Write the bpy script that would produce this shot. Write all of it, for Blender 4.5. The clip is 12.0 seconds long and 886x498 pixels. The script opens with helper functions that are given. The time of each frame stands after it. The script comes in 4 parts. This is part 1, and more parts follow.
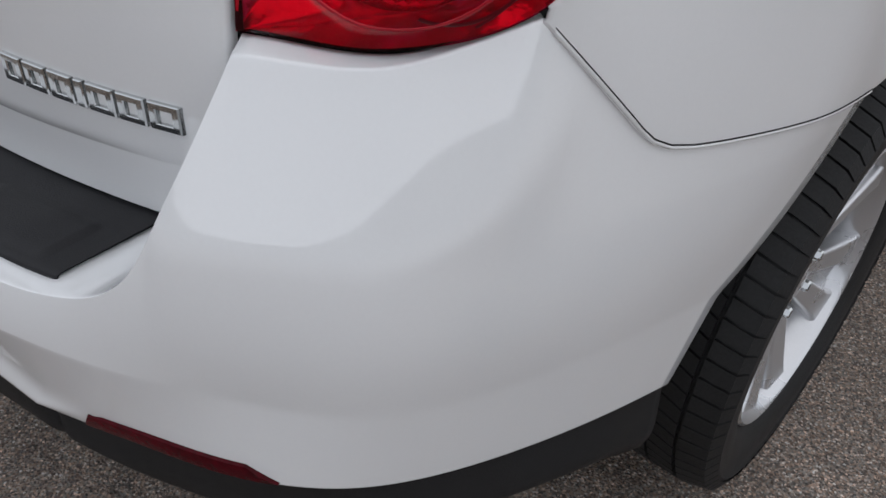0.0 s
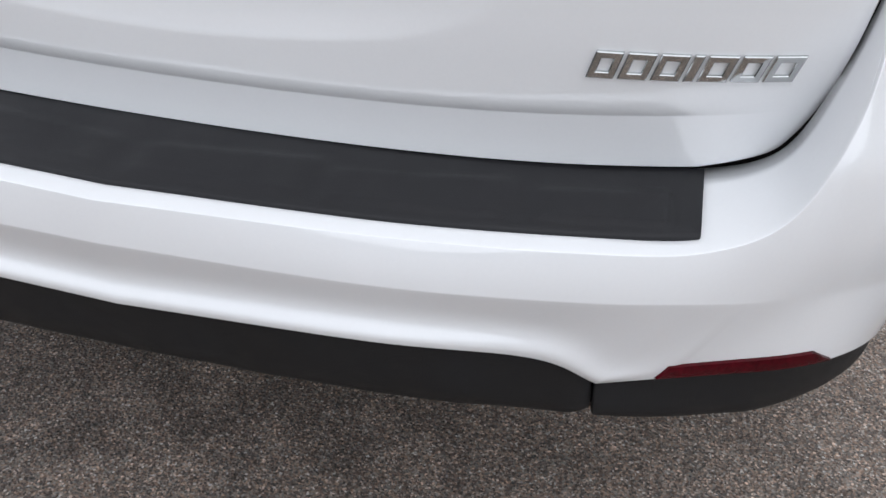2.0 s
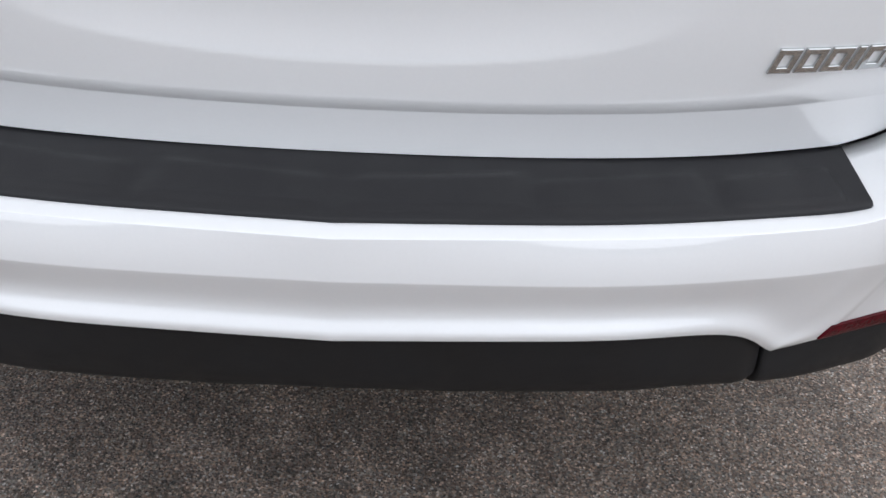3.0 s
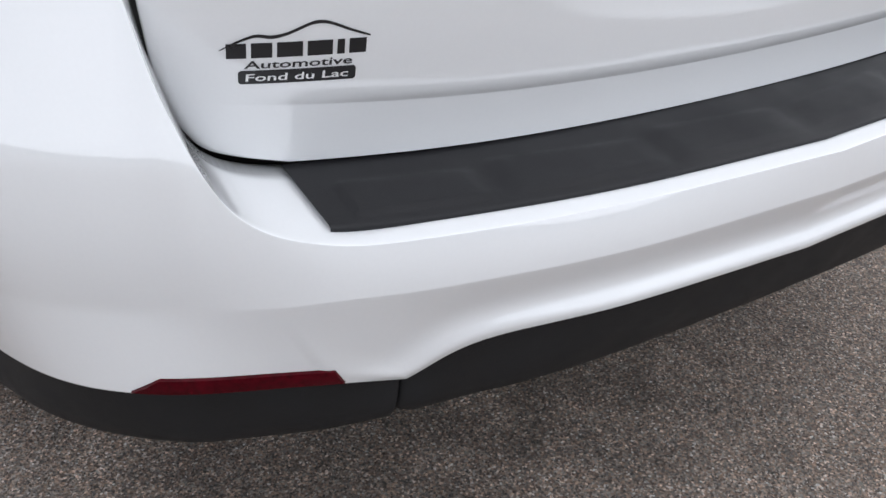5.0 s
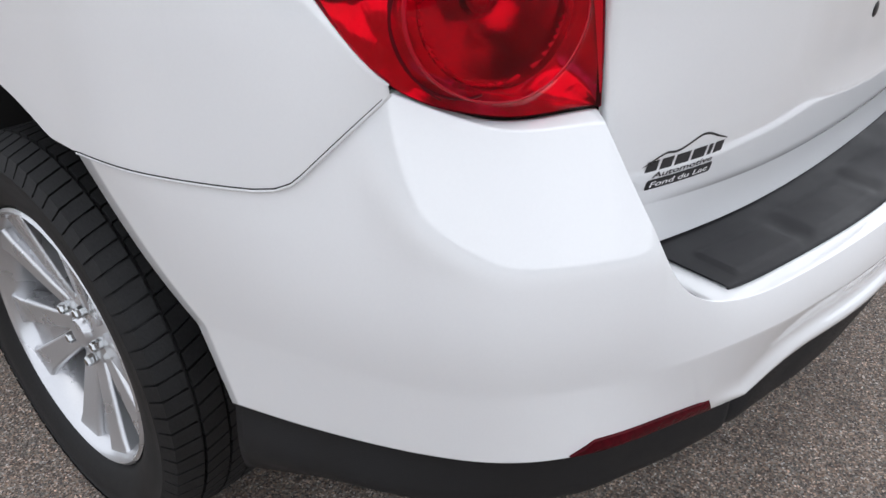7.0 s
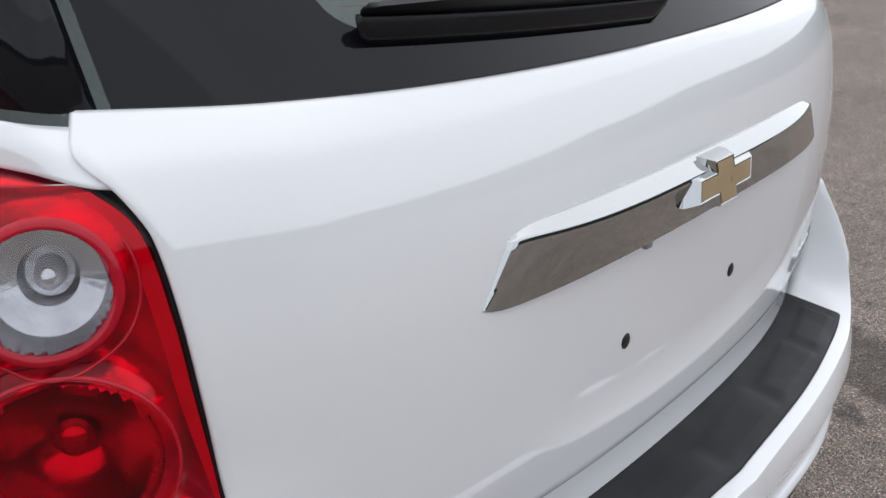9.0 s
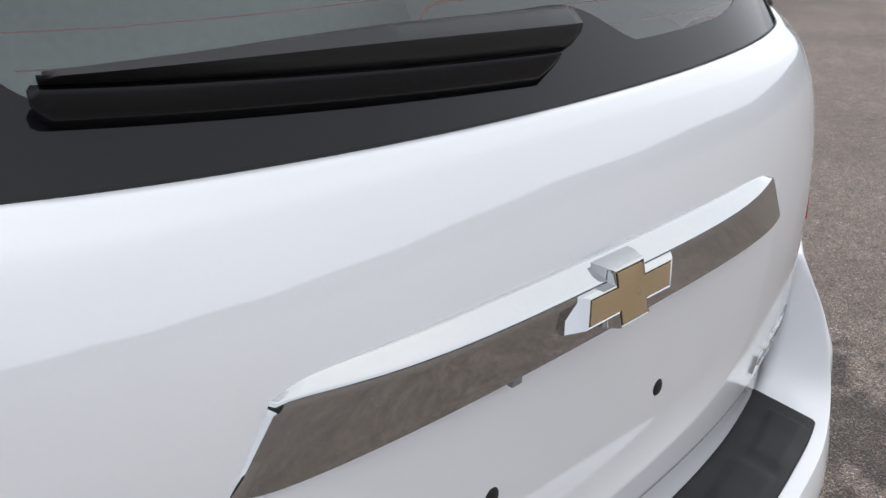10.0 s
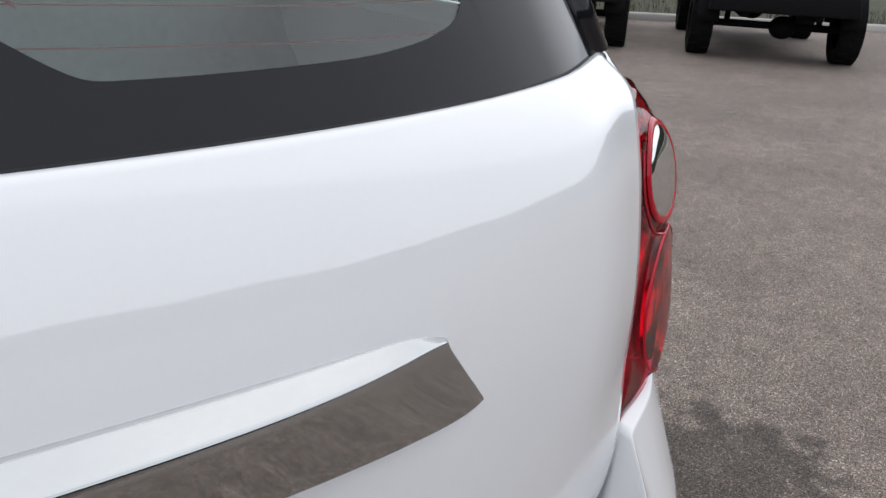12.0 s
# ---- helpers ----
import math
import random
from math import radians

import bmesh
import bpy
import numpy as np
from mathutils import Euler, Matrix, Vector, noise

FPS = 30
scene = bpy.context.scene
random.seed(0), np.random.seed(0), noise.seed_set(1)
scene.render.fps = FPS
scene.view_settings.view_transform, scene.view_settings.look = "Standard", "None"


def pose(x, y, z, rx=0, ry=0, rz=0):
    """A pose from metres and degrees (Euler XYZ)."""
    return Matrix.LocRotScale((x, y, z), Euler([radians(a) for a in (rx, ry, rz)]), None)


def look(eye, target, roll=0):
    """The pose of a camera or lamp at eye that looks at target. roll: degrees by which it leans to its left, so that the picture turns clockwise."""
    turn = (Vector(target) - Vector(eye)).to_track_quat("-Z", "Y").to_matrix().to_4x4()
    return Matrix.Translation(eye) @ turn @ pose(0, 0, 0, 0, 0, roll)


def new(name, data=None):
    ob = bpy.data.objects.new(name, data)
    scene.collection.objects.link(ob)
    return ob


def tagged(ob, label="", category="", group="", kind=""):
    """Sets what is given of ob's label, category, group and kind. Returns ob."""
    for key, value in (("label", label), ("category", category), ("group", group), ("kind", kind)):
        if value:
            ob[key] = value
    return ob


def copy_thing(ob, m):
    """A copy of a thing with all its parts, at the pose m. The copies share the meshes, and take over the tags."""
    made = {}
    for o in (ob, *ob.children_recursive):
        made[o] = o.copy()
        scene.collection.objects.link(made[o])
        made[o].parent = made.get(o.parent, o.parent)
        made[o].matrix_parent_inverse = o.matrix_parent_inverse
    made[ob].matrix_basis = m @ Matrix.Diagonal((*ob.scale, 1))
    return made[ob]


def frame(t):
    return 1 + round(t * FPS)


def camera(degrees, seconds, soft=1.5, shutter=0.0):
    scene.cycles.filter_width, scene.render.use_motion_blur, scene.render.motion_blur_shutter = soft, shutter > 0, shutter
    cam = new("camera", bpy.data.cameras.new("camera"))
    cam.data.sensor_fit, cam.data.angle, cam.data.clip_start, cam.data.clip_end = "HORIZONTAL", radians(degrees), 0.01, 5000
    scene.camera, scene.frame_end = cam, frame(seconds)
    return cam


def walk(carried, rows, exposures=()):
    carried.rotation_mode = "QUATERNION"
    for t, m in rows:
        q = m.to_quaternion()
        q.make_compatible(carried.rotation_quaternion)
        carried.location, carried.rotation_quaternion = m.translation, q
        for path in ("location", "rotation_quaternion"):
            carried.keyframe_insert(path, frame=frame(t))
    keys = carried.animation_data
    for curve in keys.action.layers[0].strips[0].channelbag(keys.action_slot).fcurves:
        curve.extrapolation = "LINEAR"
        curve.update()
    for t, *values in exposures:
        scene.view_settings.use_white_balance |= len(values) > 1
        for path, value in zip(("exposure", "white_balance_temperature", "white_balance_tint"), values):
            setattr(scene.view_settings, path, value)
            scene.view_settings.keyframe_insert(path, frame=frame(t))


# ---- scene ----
cam = camera(55.0, 12.0)
PATH = [
    (0, (1.085, -0.237, 1.106), (0.582, 0.376, 0.497), 3.5),
    (0.5, (0.978, -0.411, 1.106), (0.587, 0.277, 0.494), 4.4),
    (1, (0.800, -0.503, 1.070), (0.505, 0.235, 0.463), 4.0),
    (1.5, (0.616, -0.585, 1.076), (0.411, 0.177, 0.461), 4.0),
    (2, (0.409, -0.674, 1.097), (0.276, 0.109, 0.490), 3.9),
    (2.5, (0.239, -0.738, 1.106), (0.187, 0.064, 0.510), 4.0),
    (2.7, (0.176, -0.742, 1.099), (0.159, 0.067, 0.510), 4.1),
    (4.3, (-0.468, -0.689, 1.103), (-0.162, 0.054, 0.507), 3.8),
    (4.5, (-0.543, -0.674, 1.107), (-0.208, 0.056, 0.511), 3.7),
    (5, (-0.754, -0.581, 1.062), (-0.326, 0.113, 0.486), 3.2),
    (5.5, (-0.896, -0.511, 1.070), (-0.397, 0.132, 0.491), 2.8),
    (6, (-1.061, -0.431, 1.102), (-0.492, 0.168, 0.540), 2.15),
    (6.5, (-1.213, -0.342, 1.139), (-0.602, 0.227, 0.589), 2.0),
    (7, (-1.298, -0.314, 1.173), (-0.662, 0.254, 0.651), 0.8),
    (7.5, (-1.270, -0.342, 1.270), (-0.586, 0.227, 0.813), -1.1),
    (7.7, (-1.244, -0.356, 1.311), (-0.543, 0.209, 0.875), -0.7),
    (9.3, (-0.844, -0.473, 1.380), (-0.194, 0.183, 0.995), -1.5),
    (9.5, (-0.789, -0.462, 1.379), (-0.147, 0.200, 0.991), -1.1),
    (10, (-0.603, -0.428, 1.387), (0.034, 0.240, 1.003), -0.3),
    (10.5, (-0.495, -0.417, 1.390), (0.132, 0.264, 1.012), 0.1),
    (11, (-0.323, -0.411, 1.385), (0.290, 0.288, 1.015), 1.7),
    (11.5, (-0.107, -0.402, 1.373), (0.475, 0.329, 1.018), 2.8),
    (12, (0.029, -0.413, 1.340), (0.593, 0.333, 0.985), 3.3),
]
STOPS = [(0, -0.15), (0.25, 0.32), (0.6, 0.39), (1.5, 0.4), (2.5, 0.53), (5.5, 0.5), (6.5, 0.58), (7.5, 0.63), (7.7, 0.55), (9.3, 0.28), (10.5, 0.28), (12, 0.26)]
walk(cam, [(t, look(eye, target, roll)) for t, eye, target, roll in PATH], STOPS)

# ---- light: bright overcast sky, weak wide sun ----
world = bpy.data.worlds.new("overcast_sky")
world.use_nodes = True
scene.world = world
wn, wl = world.node_tree.nodes, world.node_tree.links
sky = wn.new("ShaderNodeTexSky")
sky.sky_type = "NISHITA"
sky.sun_disc = False
sky.sun_elevation, sky.sun_rotation = radians(62), radians(75)
cloud = wn.new("ShaderNodeTexNoise")
cloud.inputs["Scale"].default_value = 2.2
cloud.inputs["Detail"].default_value = 5
cloud_ramp = wn.new("ShaderNodeValToRGB")
cloud_ramp.color_ramp.elements[0].position, cloud_ramp.color_ramp.elements[0].color = 0.22, (9.2, 9.6, 10.5, 1)
cloud_ramp.color_ramp.elements[1].position, cloud_ramp.color_ramp.elements[1].color = 0.78, (11.6, 12.0, 12.9, 1)
cloud_ramp.color_ramp.interpolation = "EASE"
veil = wn.new("ShaderNodeMix")
veil.data_type = "RGBA"
veil.inputs[0].default_value = 0.85
wl.new(cloud.outputs["Fac"], cloud_ramp.inputs[0])
wl.new(sky.outputs[0], veil.inputs[6])
wl.new(cloud_ramp.outputs[0], veil.inputs[7])
direction = wn.new("ShaderNodeTexCoord")
height = wn.new("ShaderNodeSeparateXYZ")
rise = wn.new("ShaderNodeMapRange")
rise.inputs[1].default_value, rise.inputs[2].default_value = 0.0, 1.0
rise.inputs[3].default_value, rise.inputs[4].default_value = 1.27, 1.14
dim = wn.new("ShaderNodeVectorMath")
dim.operation = "SCALE"
wl.new(direction.outputs["Generated"], height.inputs[0])
wl.new(height.outputs["Z"], rise.inputs[0])
wl.new(veil.outputs[2], dim.inputs[0])
wl.new(rise.outputs[0], dim.inputs["Scale"])
wl.new(dim.outputs[0], wn["Background"].inputs["Color"])
wn["Background"].inputs["Strength"].default_value = 0.079

sun = new("sun", bpy.data.lights.new("sun", "SUN"))
sun.data.energy, sun.data.angle, sun.data.color = 0.65, radians(110), (1.0, 0.97, 0.93)
sun.matrix_world = look((4.5, 1.2, 9.0), (0, 0, 0), 0)


# ---- materials ----
def material(name, colour, rough, metal=0.0, coat=0.0, grain=0.0, scale=200.0, bump=0.0, spread=0.1, spec=0.5):
    """A surface with variation at two scales and a fine relief."""
    m = bpy.data.materials.new(name)
    m.use_nodes = True
    n, k = m.node_tree.nodes, m.node_tree.links
    b = n["Principled BSDF"]
    b.inputs["Base Color"].default_value = (*colour, 1)
    b.inputs["Roughness"].default_value = rough
    b.inputs["Metallic"].default_value = metal
    b.inputs["Specular IOR Level"].default_value = spec
    b.inputs["Coat Weight"].default_value = coat
    b.inputs["Coat Roughness"].default_value = 0.03
    b.inputs["Coat IOR"].default_value = 1.8
    co = n.new("ShaderNodeTexCoord")
    if grain:
        fine, broad = n.new("ShaderNodeTexNoise"), n.new("ShaderNodeTexNoise")
        fine.inputs["Scale"].default_value, broad.inputs["Scale"].default_value = scale, scale / 40
        fine.inputs["Detail"].default_value = broad.inputs["Detail"].default_value = 4
        add = n.new("ShaderNodeMath")
        add.operation = "ADD"
        ramp = n.new("ShaderNodeMapRange")
        ramp.inputs[1].default_value, ramp.inputs[2].default_value = 0.6, 1.4
        ramp.inputs[3].default_value, ramp.inputs[4].default_value = 1 - grain, 1 + grain
        mul = n.new("ShaderNodeVectorMath")
        mul.operation = "SCALE"
        mul.inputs[0].default_value = colour
        for tex in (fine, broad):
            k.new(co.outputs["Object"], tex.inputs["Vector"])
        k.new(fine.outputs["Fac"], add.inputs[0])
        k.new(broad.outputs["Fac"], add.inputs[1])
        k.new(add.outputs[0], ramp.inputs[0])
        k.new(ramp.outputs[0], mul.inputs["Scale"])
        k.new(mul.outputs[0], b.inputs["Base Color"])
        rr = n.new("ShaderNodeMapRange")
        rr.inputs[1].default_value, rr.inputs[2].default_value = 0.3, 0.7
        rr.inputs[3].default_value, rr.inputs[4].default_value = max(0, rough - spread), min(1, rough + spread)
        k.new(broad.outputs["Fac"], rr.inputs[0])
        k.new(rr.outputs[0], b.inputs["Roughness"])
        if bump:
            bp = n.new("ShaderNodeBump")
            bp.inputs["Strength"].default_value = 1.0
            bp.inputs["Distance"].default_value = bump
            k.new(fine.outputs["Fac"], bp.inputs["Height"])
            k.new(bp.outputs[0], b.inputs["Normal"])
    return m


PAINT = material("white_paint", (0.81, 0.82, 0.83), 0.25, coat=1.0, grain=0.012, scale=300, spread=0.0, spec=0.3)
BLACK = material("textured_black_plastic", (0.0145, 0.0145, 0.0155), 0.6, grain=0.25, scale=600, bump=0.0004, spec=0.25)
RUBBER_PAD = material("dark_rubber_pad", (0.014, 0.014, 0.016), 0.5, grain=0.22, scale=700, bump=0.0004, spec=0.3)
TYRE = material("tyre_rubber", (0.015, 0.015, 0.0155), 0.62, grain=0.35, scale=250, bump=0.0005, spec=0.3)
CHROME = material("chrome", (0.52, 0.532, 0.532), 0.055, metal=1.0, grain=0.02, scale=120, spread=0.012)
ALLOY = material("silver_alloy", (0.58, 0.585, 0.60), 0.30, metal=0.7, coat=0.5, grain=0.04, scale=300)
GOLD = material("gold_insert", (0.52, 0.385, 0.21), 0.35, metal=0.6, coat=0.6, grain=0.08, scale=900)
VINYL = material("black_vinyl", (0.012, 0.012, 0.014), 0.35, grain=0.1, scale=300)
VINYL_WHITE = material("white_vinyl", (0.78, 0.78, 0.78), 0.4, grain=0.03, scale=300)
DARK = material("dark_inside", (0.01, 0.01, 0.01), 0.9, grain=0.2, scale=60)
FRIT = material("black_glass_border", (0.008, 0.008, 0.010), 0.06, grain=0.1, scale=80, spread=0.02, spec=0.24)
TRIM = material("black_gloss_trim", (0.008, 0.008, 0.009), 0.22, grain=0.1, scale=200, spec=0.25)
REFLECTOR = material("red_reflector", (0.062, 0.001, 0.005), 0.22, grain=0.6, scale=160, bump=0.001, spec=0.12)


def asphalt():
    """Worn asphalt: stones of a few millimetres in a grey binder, with broad stains."""
    m = bpy.data.materials.new("worn_asphalt")
    m.use_nodes = True
    n, k = m.node_tree.nodes, m.node_tree.links
    b = n["Principled BSDF"]
    b.inputs["Roughness"].default_value = 0.85
    co = n.new("ShaderNodeTexCoord")
    stones, cell = n.new("ShaderNodeTexVoronoi"), n.new("ShaderNodeTexVoronoi")
    stones.inputs["Scale"].default_value, cell.inputs["Scale"].default_value = 290, 190
    broad, patch, speck = (n.new("ShaderNodeTexNoise") for _ in range(3))
    speck.inputs["Scale"].default_value = 60
    broad.inputs["Scale"].default_value, patch.inputs["Scale"].default_value = 9, 0.9
    broad.inputs["Detail"].default_value, patch.inputs["Detail"].default_value = 6, 6
    for tex in (stones, cell, broad, patch, speck):
        k.new(co.outputs["Object"], tex.inputs["Vector"])
    tone = n.new("ShaderNodeSeparateColor")
    k.new(stones.outputs["Color"], tone.inputs[0])
    ramp = n.new("ShaderNodeValToRGB")
    e = ramp.color_ramp.elements
    e[0].position, e[0].color = 0.0, (0.047, 0.041, 0.036, 1)
    e[1].position, e[1].color = 1.0, (0.516, 0.456, 0.400, 1)
    for pos, col in ((0.35, (0.131, 0.109, 0.091)), (0.7, (0.200, 0.168, 0.140)), (0.9, (0.292, 0.247, 0.207))):
        x = e.new(pos)
        x.color = (*col, 1)
    k.new(tone.outputs[0], ramp.inputs[0])
    coarse = n.new("ShaderNodeSeparateColor")
    k.new(cell.outputs["Color"], coarse.inputs[0])
    pebble = n.new("ShaderNodeValToRGB")
    g = pebble.color_ramp.elements
    g[0].position, g[0].color = 0.0, (0.68, 0.68, 0.68, 1)
    g[1].position, g[1].color = 1.0, (1.40, 1.36, 1.32, 1)
    for pos, col in ((0.15, (0.92, 0.92, 0.92)), (0.82, (1.03, 1.02, 1.01))):
        x = g.new(pos)
        x.color = (*col, 1)
    k.new(coarse.outputs[1], pebble.inputs[0])
    mixed = n.new("ShaderNodeVectorMath")
    mixed.operation = "MULTIPLY"
    k.new(ramp.outputs[0], mixed.inputs[0])
    k.new(pebble.outputs[0], mixed.inputs[1])
    hue = n.new("ShaderNodeValToRGB")
    hue.color_ramp.elements[0].color, hue.color_ramp.elements[1].color = (1.16, 0.96, 0.86, 1), (0.88, 1.0, 1.10, 1)
    k.new(tone.outputs[2], hue.inputs[0])
    tinted = n.new("ShaderNodeVectorMath")
    tinted.operation = "MULTIPLY"
    k.new(mixed.outputs[0], tinted.inputs[0])
    k.new(hue.outputs[0], tinted.inputs[1])
    mixed = tinted
    dirt = n.new("ShaderNodeMapRange")
    dirt.inputs[1].default_value, dirt.inputs[2].default_value = 0.3, 0.7
    dirt.inputs[3].default_value, dirt.inputs[4].default_value = 0.80, 1.12
    k.new(broad.outputs["Fac"], dirt.inputs[0])
    wide = n.new("ShaderNodeMapRange")
    wide.inputs[1].default_value, wide.inputs[2].default_value = 0.35, 0.65
    wide.inputs[3].default_value, wide.inputs[4].default_value = 0.92, 1.2
    k.new(patch.outputs["Fac"], wide.inputs[0])
    f = n.new("ShaderNodeMath")
    f.operation = "MULTIPLY"
    k.new(dirt.outputs[0], f.inputs[0])
    k.new(wide.outputs[0], f.inputs[1])
    # dark damp patches beside the car, small spots, painted shade under its bumper
    blot = None
    for cx, cy, r, rag, least in ((1.83, 0.67, 0.36, 0.9, 0.45), (1.55, 0.22, 0.30, 0.9, 0.45), (-0.40, 0.28, 0.30, 0.9, 0.72), (0.05, 0.36, 0.26, 0.9, 0.78), (-0.452, 0.205, 0.012, 0.05, 0.35), (-0.50, 0.10, 0.016, 0.06, 0.45), (-0.525, 0.165, 0.008, 0.05, 0.5), (-0.36, 0.15, 0.006, 0.05, 0.5), (0.62, 0.02, 0.008, 0.05, 0.5)):
        d = n.new("ShaderNodeVectorMath")
        d.operation = "DISTANCE"
        d.inputs[1].default_value = (cx, cy, 0)
        k.new(co.outputs["Object"], d.inputs[0])
        wob = n.new("ShaderNodeMath")
        wob.operation = "MULTIPLY_ADD"
        wob.inputs[1].default_value = rag
        k.new((broad if rag > 0.5 else speck).outputs["Fac"], wob.inputs[0])
        k.new(d.outputs["Value"], wob.inputs[2])
        m_ = n.new("ShaderNodeMapRange")
        m_.interpolation_type = "SMOOTHSTEP"
        m_.inputs[1].default_value, m_.inputs[2].default_value = r * 0.75 + 0.42 * rag, r * 1.15 + 0.51 * rag
        m_.inputs[3].default_value, m_.inputs[4].default_value = least, 1.0
        k.new(wob.outputs[0], m_.inputs[0])
        if blot is None:
            blot = m_
        else:
            q = n.new("ShaderNodeMath")
            q.operation = "MINIMUM"
            k.new(blot.outputs[0], q.inputs[0])
            k.new(m_.outputs[0], q.inputs[1])
            blot = q
    f2 = n.new("ShaderNodeMath")
    f2.operation = "MULTIPLY"
    k.new(f.outputs[0], f2.inputs[0])
    k.new(blot.outputs[0], f2.inputs[1])
    f = f2
    s = n.new("ShaderNodeVectorMath")
    s.operation = "SCALE"
    k.new(mixed.outputs[0], s.inputs[0])
    k.new(f.outputs[0], s.inputs["Scale"])
    k.new(s.outputs[0], b.inputs["Base Color"])
    bp = n.new("ShaderNodeBump")
    bp.inputs["Strength"].default_value, bp.inputs["Distance"].default_value = 0.8, 0.003
    k.new(cell.outputs["Distance"], bp.inputs["Height"])
    k.new(bp.outputs[0], b.inputs["Normal"])
    return m


ASPHALT = asphalt()


def clear(name, tint, gloss, rough=0.02):
    """Thin tinted pane: lets light through by its tint and mirrors by Fresnel."""
    m = bpy.data.materials.new(name)
    m.use_nodes = True
    n, k = m.node_tree.nodes, m.node_tree.links
    n.remove(n["Principled BSDF"])
    t, g, mix, fr = (n.new(x) for x in ("ShaderNodeBsdfTransparent", "ShaderNodeBsdfGlossy", "ShaderNodeMixShader", "ShaderNodeFresnel"))
    t.inputs[0].default_value = (*tint, 1)
    g.inputs["Roughness"].default_value = rough
    fr.inputs["IOR"].default_value = gloss
    k.new(fr.outputs[0], mix.inputs[0])
    k.new(t.outputs[0], mix.inputs[1])
    k.new(g.outputs[0], mix.inputs[2])
    k.new(mix.outputs[0], n["Material Output"].inputs[0])
    return m


PANE = clear("tinted_window", (0.58, 0.68, 0.66), 1.76)
RED_LENS = clear("red_lens", (0.97, 0.02, 0.11), 1.36)
CLEAR_LENS = clear("clear_lens", (0.92, 0.93, 0.94), 1.5)


# ---- building helpers ----
def spl(pts, n=8, breaks=()):
    """Catmull-Rom line through pts, n steps a span; the tangent may jump at the stations in breaks."""
    p = [Vector(q) for q in pts]
    out = []
    for i in range(len(p) - 1):
        a, b = p[i], p[i + 1]
        ta = (b - a) if i == 0 or i in breaks else (b - p[i - 1]) / 2
        tb = (b - a) if i + 1 == len(p) - 1 or i + 1 in breaks else (p[i + 2] - a) / 2
        for j in range(n):
            t = j / n
            out.append((2 * t**3 - 3 * t**2 + 1) * a + (t**3 - 2 * t**2 + t) * ta + (-2 * t**3 + 3 * t**2) * b + (t**3 - t**2) * tb)
    return out + [p[-1].copy()]


def table(xs, ys, x):
    """Smooth curve through (xs, ys) at x."""
    i = max(0, min(len(xs) - 2, next((j for j in range(len(xs) - 1) if x < xs[j + 1]), len(xs) - 2)))
    h = xs[i + 1] - xs[i]
    t = max(0.0, min(1.0, (x - xs[i]) / h))
    d = (ys[i + 1] - ys[i]) / h
    ma = d if i == 0 else (ys[i + 1] - ys[i - 1]) / (xs[i + 1] - xs[i - 1])
    mb = d if i == len(xs) - 2 else (ys[i + 2] - ys[i]) / (xs[i + 2] - xs[i])
    return (2 * t**3 - 3 * t**2 + 1) * ys[i] + (t**3 - 2 * t**2 + t) * ma * h + (-2 * t**3 + 3 * t**2) * ys[i + 1] + (t**3 - t**2) * mb * h


def step(a, b, x):
    t = max(0.0, min(1.0, (x - a) / (b - a)))
    return t * t * (3 - 2 * t)


def mirrored(line):
    """A right-hand line with its mirror image, from left to right."""
    return [Vector((-q.x, q.y, q.z)) for q in line[:0:-1]] + list(line)


def loft(lines, nv=6, breaks=()):
    """Rows across a set of lines that have the same number of stations."""
    cols = [spl([l[i] for l in lines], nv, breaks) for i in range(len(lines[0]))]
    return [[c[j] for c in cols] for j in range(len(cols[0]))]


def sheet(rows, flip=False):
    """A grid of quads over rows of points."""
    bm = bmesh.new()
    vs = [[bm.verts.new(q) for q in r] for r in rows]
    for a, b in zip(vs, vs[1:]):
        for i in range(len(a) - 1):
            f = (a[i], a[i + 1], b[i + 1], b[i])
            bm.faces.new(f[::-1] if flip else f)
    return bm


def part(name, bm, mat, parent, label="", thick=0.0, smooth=True, bevel=0.0, auto=0.0, sharp=0.0):
    """One mesh object under a thing or a part."""
    bmesh.ops.remove_doubles(bm, verts=bm.verts, dist=1e-6)
    if auto:
        bmesh.ops.recalc_face_normals(bm, faces=bm.faces)
    me = bpy.data.meshes.new(name)
    bm.to_mesh(me)
    bm.free()
    for p in me.polygons:
        p.use_smooth = smooth
    me.materials.append(mat)
    ob = new(name, me)
    ob.parent = parent
    if thick:
        s = ob.modifiers.new("thickness", "SOLIDIFY")
        s.thickness, s.offset = thick, -1
    if bevel:
        v = ob.modifiers.new("edge", "BEVEL")
        v.width, v.segments, v.limit_method, v.angle_limit = bevel, 2, "ANGLE", radians(35)
    if auto:
        me.set_sharp_from_angle(angle=radians(auto))
    if sharp:
        me.set_sharp_from_angle(angle=radians(sharp))
    if label:
        tagged(ob, label)
    return ob


def thing(name, label, category, where=(0, 0, 0), group="", kind=""):
    ob = new(name)
    ob.location = where
    ob.empty_display_size = 0.1
    return tagged(ob, label, category, group, kind)


def block(bm, m, size, taper=1.0):
    """A box of that size at the pose m; its far face narrowed by taper."""
    r = bmesh.ops.create_cube(bm, size=1.0, matrix=Matrix.Identity(4))
    for v in r["verts"]:
        k = taper if v.co.z > 0 else 1.0
        v.co = m @ Vector((v.co.x * size[0] * k, v.co.y * size[1] * k, v.co.z * size[2]))
    return r["verts"]


